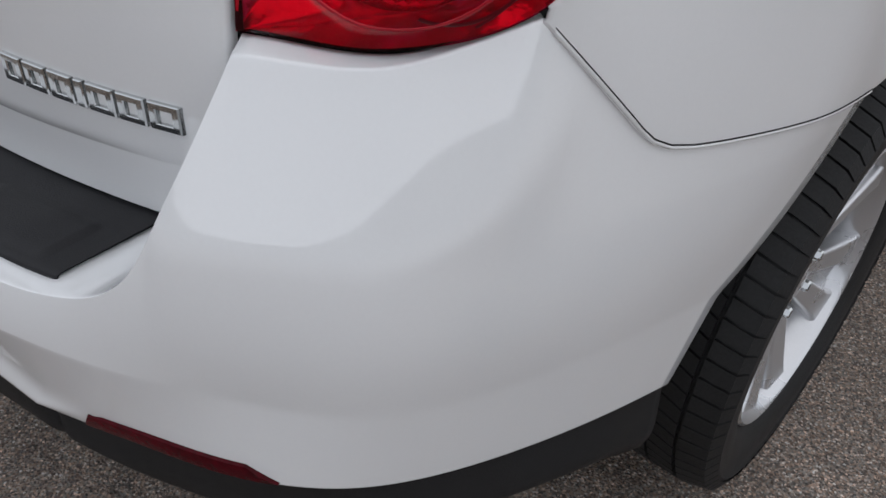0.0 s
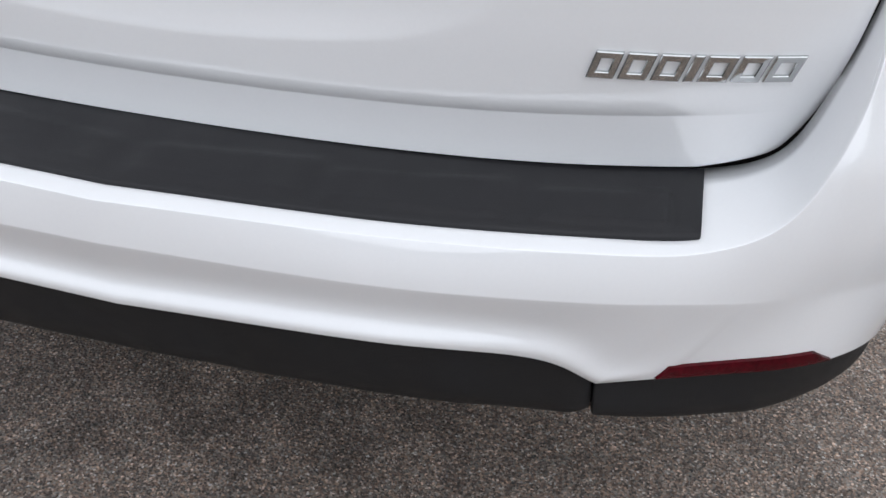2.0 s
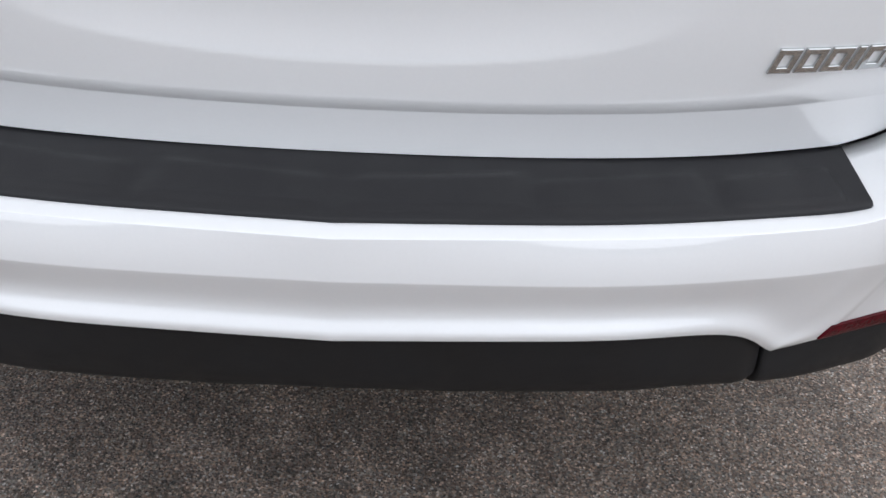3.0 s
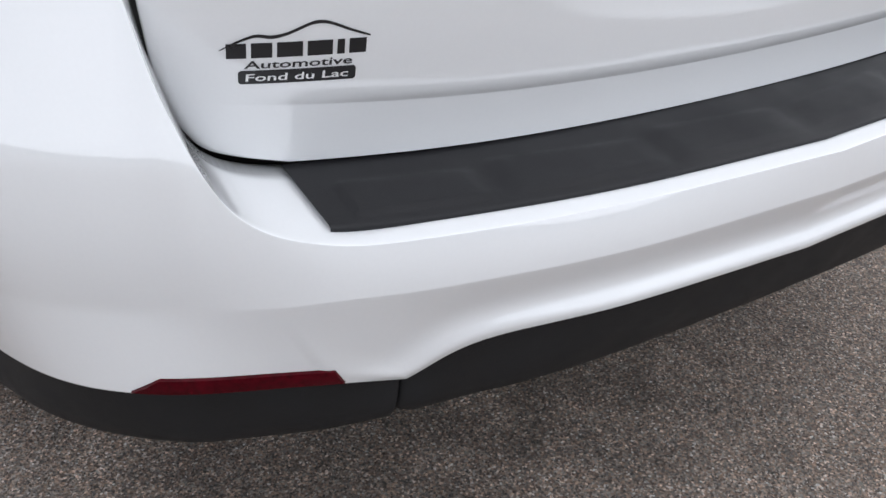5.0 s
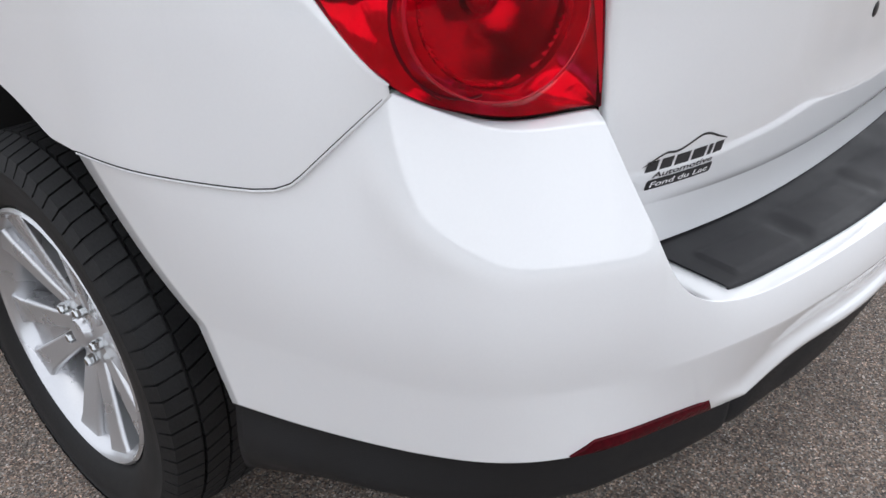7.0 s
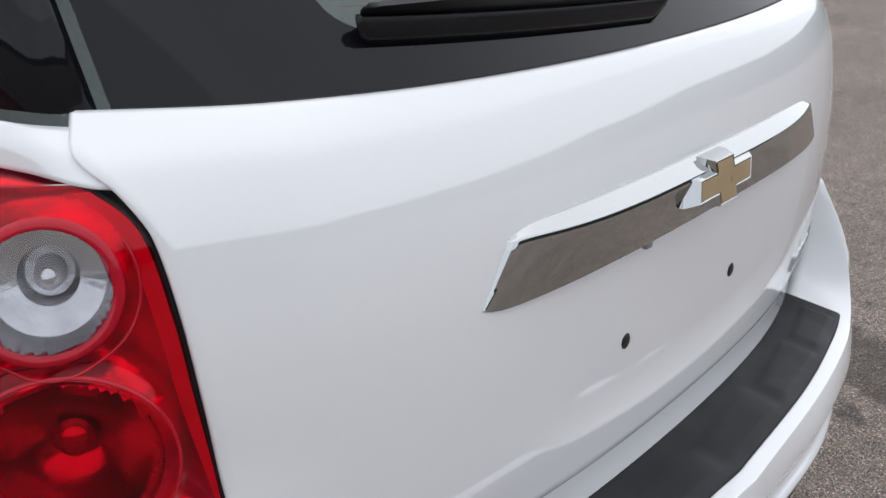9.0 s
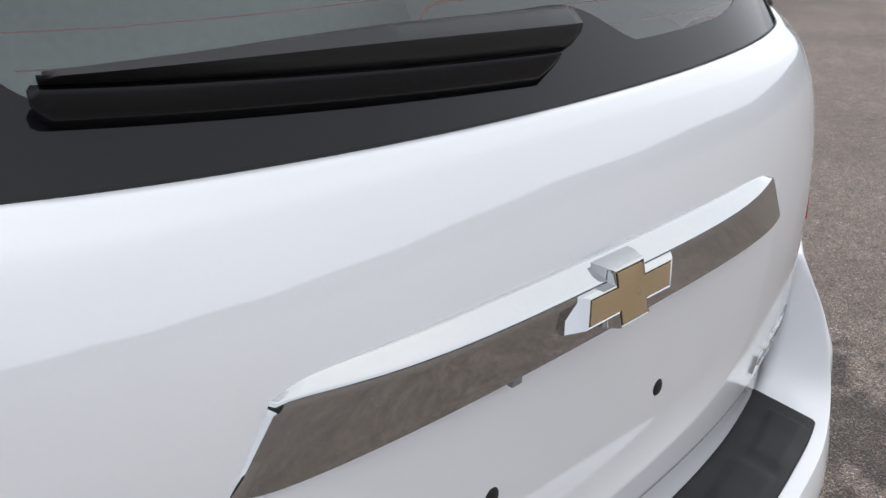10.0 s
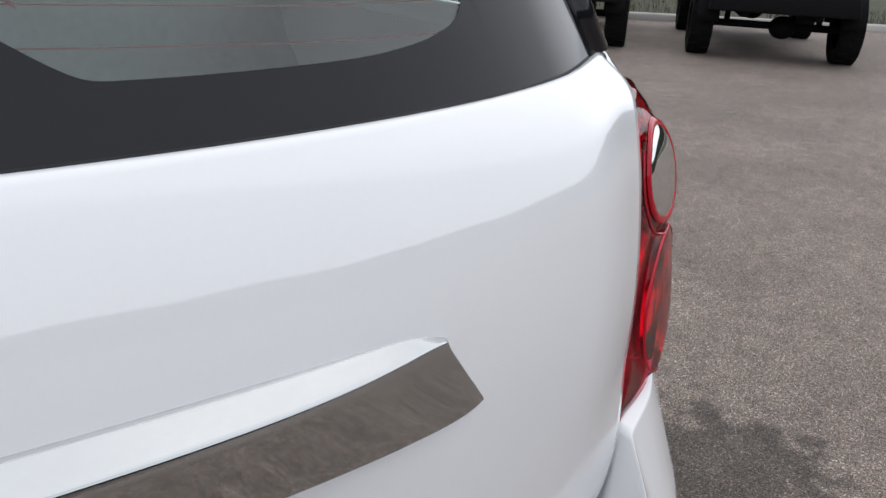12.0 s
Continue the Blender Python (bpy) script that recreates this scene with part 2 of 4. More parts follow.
def lathe(profile, n=64, axis="X"):
    """A turned solid from (radius, along) pairs round the x axis."""
    bm = bmesh.new()
    rings = []
    for r, a in profile:
        rings.append([bm.verts.new((a, r * math.cos(2 * math.pi * i / n), r * math.sin(2 * math.pi * i / n))) for i in range(n)])
    for p, q in zip(rings, rings[1:]):
        for i in range(n):
            bm.faces.new((p[i], p[(i + 1) % n], q[(i + 1) % n], q[i]))
    return bm


def outline(bm, pts, back, caps=True):
    """A plate with the outline pts (front) and its copy at back (same number of points)."""
    a, b = [bm.verts.new(q) for q in pts], [bm.verts.new(q) for q in back]
    n = len(a)
    for i in range(n):
        bm.faces.new((a[i], b[i], b[(i + 1) % n], a[(i + 1) % n]))
    if caps:
        bm.faces.new(a)
        bm.faces.new(b[::-1])
    return a, b


# ---- the lot ----
ground_bm = bmesh.new()
bmesh.ops.create_grid(ground_bm, x_segments=40, y_segments=40, size=400)
ground = part("ground", ground_bm, ASPHALT, None)
tagged(ground, "grey worn asphalt of a parking lot with fine stones", "asphalt", kind="structure")

# ---- the car ----
car = thing("car", "white sport utility car with chrome trim parked on asphalt", "car")


def rounded(lines, radii, seg=4, fil=6):
    """Rows across lines: straight faces that meet in fillets; radii: one for each line, or (at the centre, at the end)."""
    cols = []
    count = len(lines[0])
    for i in range(count):
        p = [l[i] for l in lines]
        u = abs(2 * i / (count - 1) - 1)
        col = [p[0]]
        last = p[0]
        for k in range(1, len(p) - 1):
            a, b = p[k] - p[k - 1], p[k + 1] - p[k]
            r = radii[k][0] + (radii[k][1] - radii[k][0]) * step(0.3, 0.6, u)
            start, end = p[k] - a.normalized() * min(r, 0.46 * a.length), p[k] + b.normalized() * min(r, 0.46 * b.length)
            col += [last.lerp(start, j / seg) for j in range(1, seg + 1)]
            for j in range(1, fil + 1):
                t = j / fil
                col.append((1 - t) ** 2 * start + 2 * t * (1 - t) * p[k] + t * t * end)
            last = end
        col += [last.lerp(p[-1], j / seg) for j in range(1, seg + 1)]
        cols.append(col)
    return [[c[j] for c in cols] for j in range(len(cols[0]))]


def F(x, z):
    """Depth of the tailgate's skin at a height."""
    x = abs(x)
    zp = z - 0.016 * step(0.25, 0.60, x) * step(1.08, 1.15, z) * step(1.24, 1.19, z)
    p = table((0.66, 0.70, 0.74, 0.80, 0.88, 1.00, 1.08, 1.14, 1.19, 1.22, 1.25), (-0.003, 0.000, -0.002, -0.0055, -0.010, -0.012, -0.006, 0.006, 0.023, 0.040, 0.062), zp)
    a = table((0.66, 0.74, 0.82, 1.05, 1.18, 1.24), (0.12, 0.09, 0.055, 0.045, 0.07, 0.13), z)
    return p + a * x**2 + 0.37 * x**4 + 0.012 * step(0.53, 0.66, x) * step(0.84, 0.95, z)


def skin(x, z):
    """The tailgate with its plate recess and lower crease."""
    y = F(x, z)
    ax = abs(x)
    dx, dz, r = (0.357 + 0.018 * step(0.88, 1.0, z) - ax) * 0.55, z - 0.7735 - 0.35 * ax * ax, 0.07
    inside = r - math.hypot(r - dx, r - dz) if dx < r and dz < r else min(dx, dz)
    inside = min(inside, 1.07 - z)
    # the recess begins in a firm edge and levels out
    ramp = max(0.0, min(1.0, (inside + 0.002) / 0.056))
    y += 0.0085 * (1 - 0.75 * step(0.14, 0.37, ax)) * (1 - (1 - ramp) ** 2) * step(0.0, 0.08, ramp)
    # the skin curls in towards the lower crease; the strip below it hangs straight
    zc = 0.722 + 0.055 * x * x
    fade = 1 - step(0.44, 0.62, ax)
    curl = max(0.0, min(1.0, 1 - (z - zc) / 0.016))
    y += 0.0042 * curl**2 * fade
    return y


def half_width(z):
    return table((0.670, 0.676, 0.682, 0.690, 0.705, 0.735, 0.775, 0.868, 1.0, 1.128, 1.16, 1.184, 1.205, 1.24), (0.50, 0.534, 0.567, 0.592, 0.606, 0.619, 0.628, 0.635, 0.641, 0.648, 0.660, 0.675, 0.664, 0.640), z) - 0.002


def glass_z(x):
    return 1.211 + 0.045 * x * x


def tailgate_panel():
    rows = []
    levels = [0.675 + 0.03 * (i / 14) ** 1.6 for i in range(15)] + [0.709, 0.713] + [0.716 + 0.0008 * i for i in range(33)] + [0.745 + (1.211 - 0.745) * i / 130 for i in range(131)]
    for z in levels:
        w = half_width(z)
        row = []
        for i in range(141):
            x = w * (i / 70 - 1)
            zz = z + 0.012 * x * x * step(0.75, 0.67, z) + 0.045 * x * x * step(1.0, 1.211, z)
            row.append(Vector((x, skin(x, zz), zz)))
        rows.append(row)
    # the edges roll inwards
    rows = [[q + Vector((0, 0.012, 0.003)) for q in rows[0]], [q + Vector((0, 0.003, -0.001)) for q in rows[0]]] + rows
    rows += [[q + Vector((0, 0.005, 0.002)) for q in rows[-1]], [q + Vector((0, 0.016, -0.004)) for q in rows[-1]]]
    for r in rows:
        a, b = r[0], r[-1]
        r[:0] = [a + Vector((0.002, 0.014, 0)), a + Vector((-0.0015, 0.003, 0))]
        r += [b + Vector((0.0015, 0.003, 0)), b + Vector((-0.002, 0.014, 0))]
    return part("tailgate", sheet(rows), PAINT, car, "white painted tailgate")


tailgate = tailgate_panel()

# the body's side in plan and how it leans in
XS = ((0.10, 0.19, 0.29, 0.46, 0.60, 1.0, 3.9, 4.3, 4.56), (0.745, 0.803, 0.853, 0.905, 0.914, 0.918, 0.912, 0.86, 0.70))


def side_x(y, z):
    return table(*XS, y) - table((0.2, 0.36, 0.5, 0.9, 1.0, 1.08, 1.157, 1.22), (0.06, 0.02, 0.0, 0.0, 0.006, 0.028, 0.075, 0.125), z)


# bumper: lines from the centre to the wheel arch, bottom to top
B0 = [(0, -0.1255, 0.538), (0.25, -0.1175, 0.543), (0.40, -0.088, 0.532), (0.467, -0.062, 0.489), (0.535, -0.040, 0.493), (0.60, -0.016, 0.494), (0.66, 0.004, 0.495), (0.735, 0.052, 0.494), (0.79, 0.13, 0.486), (0.845, 0.29, 0.468), (0.869, 0.420, 0.447)]
BL = [(0, -0.127, 0.547), (0.25, -0.119, 0.552), (0.404, -0.090, 0.542), (0.471, -0.066, 0.498)]
B1 = [(0, -0.114, 0.564), (0.25, -0.105, 0.568), (0.415, -0.079, 0.560), (0.484, -0.058, 0.515)]
B2 = [(0, -0.132, 0.604), (0.25, -0.121, 0.605), (0.425, -0.094, 0.604), (0.525, -0.068, 0.604), (0.59, -0.045, 0.605), (0.645, -0.022, 0.606), (0.69, 0.002, 0.606), (0.748, 0.044, 0.605), (0.802, 0.107, 0.602), (0.851, 0.26, 0.585), (0.893, 0.452, 0.565)]
B3 = [(0, -0.126, 0.660), (0.25, -0.109, 0.660), (0.43, -0.083, 0.660), (0.535, -0.054, 0.662), (0.602, -0.024, 0.692), (0.636, 0.012, 0.775), (0.648, 0.066, 0.862), (0.737, 0.118, 0.867), (0.8035, 0.190, 0.900), (0.853, 0.289, 0.785), (0.913, 0.597, 0.753)]
B4 = [(0, 0.02, 0.669), (0.25, 0.032, 0.669), (0.43, 0.055, 0.669), (0.525, 0.072, 0.669), (0.598, 0.082, 0.696), (0.626, 0.082, 0.775), (0.641, 0.082, 0.870), (0.733, 0.132, 0.871), (0.794, 0.200, 0.899), (0.842, 0.290, 0.784), (0.900, 0.60, 0.753)]
low, mid = [[Vector(q) for q in b] for b in (B0, B2)]
BL = [Vector(q) for q in BL] + [low[i].lerp(mid[i], 0.10) for i in range(4, 11)]
B1 = [Vector(q) for q in B1] + [low[i].lerp(mid[i], 0.30) for i in range(4, 11)]

# the bumper's outline in plan, to the wheel arch; s runs along it, one step a station
PLAN = spl([(x, y, 0) for x, y, _ in B2] + [(0.911, 0.60, 0)], 40)
for _ in range(600):
    PLAN[100:-2] = [(PLAN[i - 1] + PLAN[i] * 2 + PLAN[i + 1]) / 4 for i in range(100, len(PLAN) - 2)]


def plan_at(s):
    """Point of the outline and its outward normal."""
    i = max(1, min(len(PLAN) - 3, int(s * 40)))
    f = s * 40 - i
    p = PLAN[i].lerp(PLAN[i + 1], f)
    d = (PLAN[i + 1] - PLAN[i - 1]).lerp(PLAN[i + 2] - PLAN[i], f).normalized()
    return p, Vector((d.y, -d.x, 0))


def plan_of(q):
    """Station of the outline nearest to a point, and how far inside it the point lies."""
    i = min(range(1, len(PLAN) - 2), key=lambda n: (PLAN[n].x - q.x) ** 2 + (PLAN[n].y - q.y) ** 2)
    p, n = plan_at(i / 40)
    t = Vector((-n.y, n.x, 0))
    s = i / 40 + (q - p).dot(t) / max(1e-6, (PLAN[i + 1] - PLAN[i]).length * 40)
    p, n = plan_at(s)
    return s, -(q.x - p.x) * n.x - (q.y - p.y) * n.y


def crease_z(s):
    return table((0, 3, 4, 5, 6, 8, 9, 9.6, 10, 11), (0.615, 0.610, 0.600, 0.594, 0.590, 0.588, 0.582, 0.573, 0.563, 0.54), s)


def inset(s, z):
    """How far the skin lies inside the outline: a lower crease, a band that bellies, a shoulder, and a facet that leans in."""
    zc = crease_z(s)
    c0 = table((0, 3, 4, 5, 6, 8, 9, 10, 11), (0.0, 0.0, 0.008, 0.016, 0.019, 0.011, 0.005, 0.008, 0.004), s)
    c1 = table((0, 3, 4, 5, 6, 7, 8, 8.5, 9, 10, 11), (0.018, 0.018, 0.020, 0.021, 0.020, 0.016, 0.004, -0.004, -0.004, -0.008, -0.003), s)
    lean = table((0, 7.5, 8.1, 8.5, 9, 10, 11), (0.0, 0.0, 0.02, 0.05, 0.085, 0.06, 0.0), s)
    belly = table((0, 3, 5, 8, 9, 10, 11), (0.002, 0.003, 0.006, 0.006, 0.004, 0.002, 0.0), s)
    t = (z - zc) / (0.735 - zc)
    u = max(0.0, min(1.0, t))
    d = c0 + (c1 - c0) * t - belly * math.sin(math.pi * u) + belly * math.pi * max(0.0, t - 1) * 0.5 + lean * max(0.0, z - 0.735)
    zs = 0.735 + 0.06 * max(0.0, s - 7.4) ** 2.4
    k = table((0, 6, 7, 7.67, 8.2, 8.5, 9), (0.36, 0.36, 0.34, 0.32, 0.32, 0.28, 0.20), s)
    w = 0.004
    e = (z - zs) / w
    return d + k * w * (math.log1p(math.exp(e)) if e < 30 else e)


def on_bumper(s, z, extra=0.0):
    p, n = plan_at(s)
    q = p - n * (inset(s, z) + extra)
    return Vector((q.x, q.y, z))


HALF = [spl(b, 10, k) for b, k in ((B0, (3,)), (BL, (3,)), (B1, (3,)), (B2, ()), (B3, (6, 8, 9)), (B4, (6, 8, 9)))]
for n, h in enumerate(HALF[:3]):
    for _ in range(60):
        h[44:100] = [(h[i - 1] + h[i] * 2 + h[i + 1]) / 4 for i in range(44, 100)]
for h, back in ((HALF[4], 0.0005), (HALF[5], 0.012)):
    for i in range(91, 101):
        f = (i - 90) / 10
        y = 0.289 + 0.308 * f
        h[i] = Vector((side_x(y, 0.76) - back, y, 0.785 - 0.032 * f))
    for _ in range(2):
        h[86:95] = [(h[i - 1] + h[i] * 2 + h[i + 1]) / 4 for i in range(86, 95)]
HALF[3] = [on_bumper(i / 10, crease_z(i / 10)) for i in range(101)]
HALF[1][40:] = [HALF[0][i].lerp(HALF[3][i], 0.10) for i in range(40, 101)]
HALF[2][40:] = [HALF[0][i].lerp(HALF[3][i], 0.30) for i in range(40, 101)]
TOPS = [plan_of(q) for q in HALF[4]]


def bumper_row(v):
    """A line across the bumper between its crease (0) and its upper edge (1)."""
    row = []
    for i in range(101):
        s1, d1 = TOPS[i]
        top = HALF[4][i]
        miss = d1 - inset(s1, top.z)
        row.append(on_bumper(i / 10 + (s1 - i / 10) * v, crease_z(i / 10) + (top.z - crease_z(i / 10)) * v, miss * v * v))
    return row


below = rounded([mirrored(h) for h in HALF[:4] + [bumper_row(0.06)]], ((0, 0), (0.006, 0.01), (0.020, 0.02), (0.008, 0.006), (0, 0)))
face = [mirrored(bumper_row(v)) for v in [0.06 + 0.91 * j / 60 for j in range(1, 60)]]
ledge = rounded([mirrored(h) for h in (bumper_row(0.97), HALF[4], HALF[5])], ((0, 0), (0.012, 0.0025), (0, 0)))
bumper = part("bumper_cover", sheet(below + face + ledge), PAINT, car, "white painted rear bumper cover", thick=0.005)

# black lower valance below the white edge: a middle piece and two corner pieces
V0 = [Vector((q.x * 0.988, q.y + 0.010, q.z - 0.001)) for q in HALF[0]]
V1 = spl([(0, -0.088, 0.44), (0.25, -0.086, 0.445), (0.40, -0.062, 0.438), (0.467, -0.045, 0.426), (0.535, -0.02, 0.414), (0.60, 0.01, 0.405), (0.66, 0.04, 0.399), (0.735, 0.095, 0.402), (0.79, 0.17, 0.40), (0.84, 0.30, 0.39), (0.866, 0.425, 0.37)], 10)
V2 = spl([(0, -0.04, 0.398), (0.25, -0.04, 0.405), (0.40, -0.012, 0.398), (0.467, 0.017, 0.389), (0.535, 0.046, 0.380), (0.60, 0.086, 0.372), (0.66, 0.117, 0.368), (0.72, 0.17, 0.370), (0.77, 0.23, 0.365), (0.82, 0.33, 0.345), (0.852, 0.44, 0.31)], 10)


for q in V2[:35]:
    q.z -= 0.007 * sum(math.exp(-(((q.x - c) / 0.028) ** 2)) for c in (0.12, 0.33))


def valance(a, b, sign):
    """A corner piece that begins in a return beside the middle piece."""
    cut = []
    for l in (V2, V1, V0):
        pts = [q.copy() for q in l[a:b + 1]]
        shift = Vector((0.0045, 0.003, 0))
        pts[0] = pts[0] + shift
        pts.insert(0, pts[0] + Vector((-0.001, 0.004, 0)))
        pts.insert(0, pts[0] + Vector((-0.001, 0.03, 0)))
        cut.append([Vector((sign * q.x, q.y, q.z)) for q in pts])
    return loft(cut, 6)


middle = []
for n, l in enumerate((V2, V1, V0)):
    pts = [q.copy() for q in l[:31]]
    for i in (27, 28, 29, 30):
        # the lower corner is rounded off
        pts[i] += Vector((0, 0.004 * ((i - 26) / 4) ** 2, (0.020, 0.006, 0.0)[n] * ((i - 26) / 4) ** 2))
    pts.append(pts[-1] + Vector((0.001, 0.006, 0)))
    pts.append(pts[-1] + Vector((0.0, 0.03, 0)))
    middle.append(mirrored(pts))
part("lower_valance", sheet(loft(middle, 6)), BLACK, car, "textured black plastic lower bumper panel", thick=0.006)
for sg in (1, -1):
    part("lower_valance", sheet(valance(30, 100, sg), sg < 0), BLACK, car, "textured black plastic lower bumper corner", thick=0.006)
    # added strip, keeps light from showing through the valance gap
    back = [[Vector((sg * (q.x + dx), q.y + 0.018, q.z + dz)) for dx in (-0.03, 0.0, 0.03)] for q, dz in ((V2[30], 0.012), (V1[30], 0.0), (V0[30], 0.0))]
    part("gap_backing", sheet(back, sg < 0), DARK, car, "dark strip added behind the panel gap to block light", thick=0.003)

# rubber pad on the bumper's ledge, with shallow raised fields
P_OUT = spl([(0, -0.104, 0.6635), (0.25, -0.089, 0.6635), (0.43, -0.062, 0.6635), (0.520, -0.041, 0.6645), (0.526, -0.034, 0.665)], 20)
P_IN = spl([(0, 0.012, 0.673), (0.25, 0.024, 0.673), (0.43, 0.047, 0.673), (0.524, 0.062, 0.673), (0.530, 0.064, 0.673)], 20)


def pad():
    a, b = mirrored(P_OUT), mirrored(P_IN)
    rows = []
    for j in range(25):
        t = j / 24
        row = []
        for p, q in zip(a, b):
            c = p.lerp(q, t)
            u = (abs(c.x) % 0.185) / 0.185
            field = step(0.05, 0.09, u) * (1 - step(0.91, 0.95, u)) * step(0.10, 0.16, t) * (1 - step(0.48, 0.60, t - 0.12 * u)) if abs(c.x) < 0.50 else 0
            row.append(c + Vector((0, 0, 0.0030 * field + 0.002 * step(0, 0.05, t))))
        rows.append(row)
    rows.insert(0, [q - Vector((0, -0.002, 0.006)) for q in rows[0]])
    for r in rows:
        r.insert(0, r[0] - Vector((-0.002, 0, 0.006)))
        r.append(r[-1] - Vector((0.002, 0, 0.006)))
    return part("step_pad", sheet(rows), RUBBER_PAD, car, "dark grey rubber step pad on the bumper")


pad()

# quarter panels and the sides
def arch_z(y, c=0.86, r=0.458):
    return 0.345 + math.sqrt(max(0.0, r * r - (y - c) ** 2))


def joint_z(y):
    """Height of the bumper's upper edge along the joint."""
    edge = HALF[4][80:]
    i = next((n for n in range(len(edge) - 1) if edge[n + 1].y >= y), len(edge) - 2)
    return edge[i].z + (edge[i + 1].z - edge[i].z) * (y - edge[i].y) / (edge[i + 1].y - edge[i].y)


def quarter(sign):
    rows = []
    ys = [0.192 + 0.238 * i / 56 for i in range(57)] + [0.43 + 0.92 * i / 60 for i in range(1, 61)]
    for y in ys:
        low = joint_z(y) + 0.0028 if y < 0.59 else max(joint_z(0.597), arch_z(y)) + 0.0028
        top = table((0.19, 0.271, 0.349, 0.423, 0.44), (0.906, 0.98, 1.084, 1.157, 1.17), y) if y < 0.43 else table((0.43, 0.5, 1.4), (1.165, 1.20, 1.20), y)
        shift = 0.0
        if y < 0.40:
            i = next(n for n in range(14, len(LOUT) - 1) if LOUT[n + 1].y >= y)
            e = LOUT[i].lerp(LOUT[i + 1], (y - LOUT[i].y) / (LOUT[i + 1].y - LOUT[i].y))
            top, shift = e.z - 0.001, e.x - side_x(y, e.z)
        row = [Vector((sign * (side_x(y, low + (top - low) * j / 36) + shift * (j / 36) ** 2), y, low + (top - low) * j / 36)) for j in range(37)]
        row.append(row[-1] + Vector((-0.004 * sign, 0.002, 0.001)))
        row.insert(0, row[0] + Vector((-0.001 * sign, 0, -0.0008)))
        row.insert(0, row[0] + Vector((-0.02 * sign, 0, 0.001)))
        rows.append(row)
    return part("quarter_panel", sheet(rows, sign < 0), PAINT, car, "white painted rear quarter panel", thick=0.003, sharp=35)


def flank(sign):
    rows = []
    for i in range(97):
        y = 1.356 + 3.2 * i / 96
        low = max(0.27, arch_z(y, 3.717) if abs(y - 3.717) < 0.458 else 0.27)
        belt = table((1.3, 3.2, 3.5, 4.3, 4.6), (1.20, 1.16, 1.06, 0.92, 0.80), y)
        rows.append([Vector((sign * side_x(y, low + (belt - low) * j / 20), y, low + (belt - low) * j / 20)) for j in range(21)])
    return part("side_panel", sheet(rows, sign < 0), PAINT, car, "white painted doors and front wing", thick=0.003)


def pillar(sign):
    """Body above the lamp, round the corner to the side."""
    bot = spl([(0.640, 0.124, 1.178), (0.676, 0.144, 1.184), (0.702, 0.195, 1.193), (0.745, 0.288, 1.199), (0.795, 0.372, 1.189), (0.822, 0.42, 1.162), (0.806, 0.55, 1.20), (0.80, 1.35, 1.20)], 8, (5, 6))
    top = spl([(0.615, 0.156, 1.216), (0.664, 0.178, 1.222), (0.698, 0.215, 1.228), (0.715, 0.28, 1.234), (0.74, 0.35, 1.238), (0.765, 0.44, 1.24), (0.785, 0.6, 1.24), (0.785, 1.35, 1.24)], 8)
    mid = [a.lerp(b, 0.5) + Vector((0.003, -0.001, 0.002)) for a, b in zip(bot, top)]
    rows = loft([[Vector((sign * q.x, q.y, q.z)) for q in l] for l in (bot, mid, top)], 5)
    return part("rear_pillar", sheet(rows, sign < 0), PAINT, car, "white painted body above the lamp", thick=0.004)


# tail lamps
LIN = spl([(0.639, 0.078, 0.872), (0.6395, 0.083, 0.94), (0.6425, 0.089, 1.01), (0.645, 0.097, 1.08), (0.652, 0.113, 1.150), (0.675, 0.146, 1.185)], 8)
LOUT = spl([(0.641, 0.080, 0.872), (0.737, 0.124, 0.876), (0.805, 0.191, 0.907), (0.829, 0.272, 0.984), (0.840, 0.354, 1.085), (0.826, 0.411, 1.152)], 8)


def lamp_base(k, s):
    """A point of the lens: k from the lower tip up, s from the inner to the outer edge, round the car's corner."""
    i = min(39, int(k * 40))
    a, b = (l[i].lerp(l[i + 1], k * 40 - i) for l in (LIN, LOUT))
    c = Vector((b.x + 0.004, a.y + (0.47 + 0.32 * k**6) * (b.x - a.x), (a.z + b.z) / 2))
    w = 1.35
    p = ((1 - s) ** 2 * a + 2 * s * (1 - s) * w * c + s * s * b) / ((1 - s) ** 2 + 2 * s * (1 - s) * w + s * s)
    p.z += 0.018 * math.sin(math.pi * s) * k**4
    return p


UP, DOWN = (0.731, 0.164), (0.385, 0.293)
POD_UP, POD_DOWN = lamp_base(*UP), lamp_base(*DOWN)


def lamp_axes(spot):
    c, d = lamp_base(*spot), 0.004
    eu = (lamp_base(spot[0], spot[1] + d) - lamp_base(spot[0], spot[1] - d)).normalized()
    ev = lamp_base(spot[0] + d, spot[1]) - lamp_base(spot[0] - d, spot[1])
    return c, eu, (ev - eu * ev.dot(eu)).normalized()


AXES = (lamp_axes(UP), lamp_axes(DOWN))


def pods(p):
    """Height of the two bullet-shaped pods inside the lamp, which run from the round lenses outwards."""
    h = 0.0
    for (c, eu, ev), r, length in zip(AXES, (0.060, 0.078), (0.13, 0.11)):
        u, v = (p - c).dot(eu), (p - c).dot(ev)
        rr = r * (1 - 0.25 * step(0.0, length, u))
        d = math.hypot(min(0.0, u), v) if u < length else math.hypot(u - length, v)
        h = max(h, math.sqrt(max(0.0, 1 - (d / rr) ** 2)) * 0.034 * (1 - 0.35 * step(0.0, length, u)))
        h -= 0.006 * math.exp(-(((u - 0.062 + 0.25 * v * v / r) / 0.003) ** 2)) * (h > 0.004)
    return h


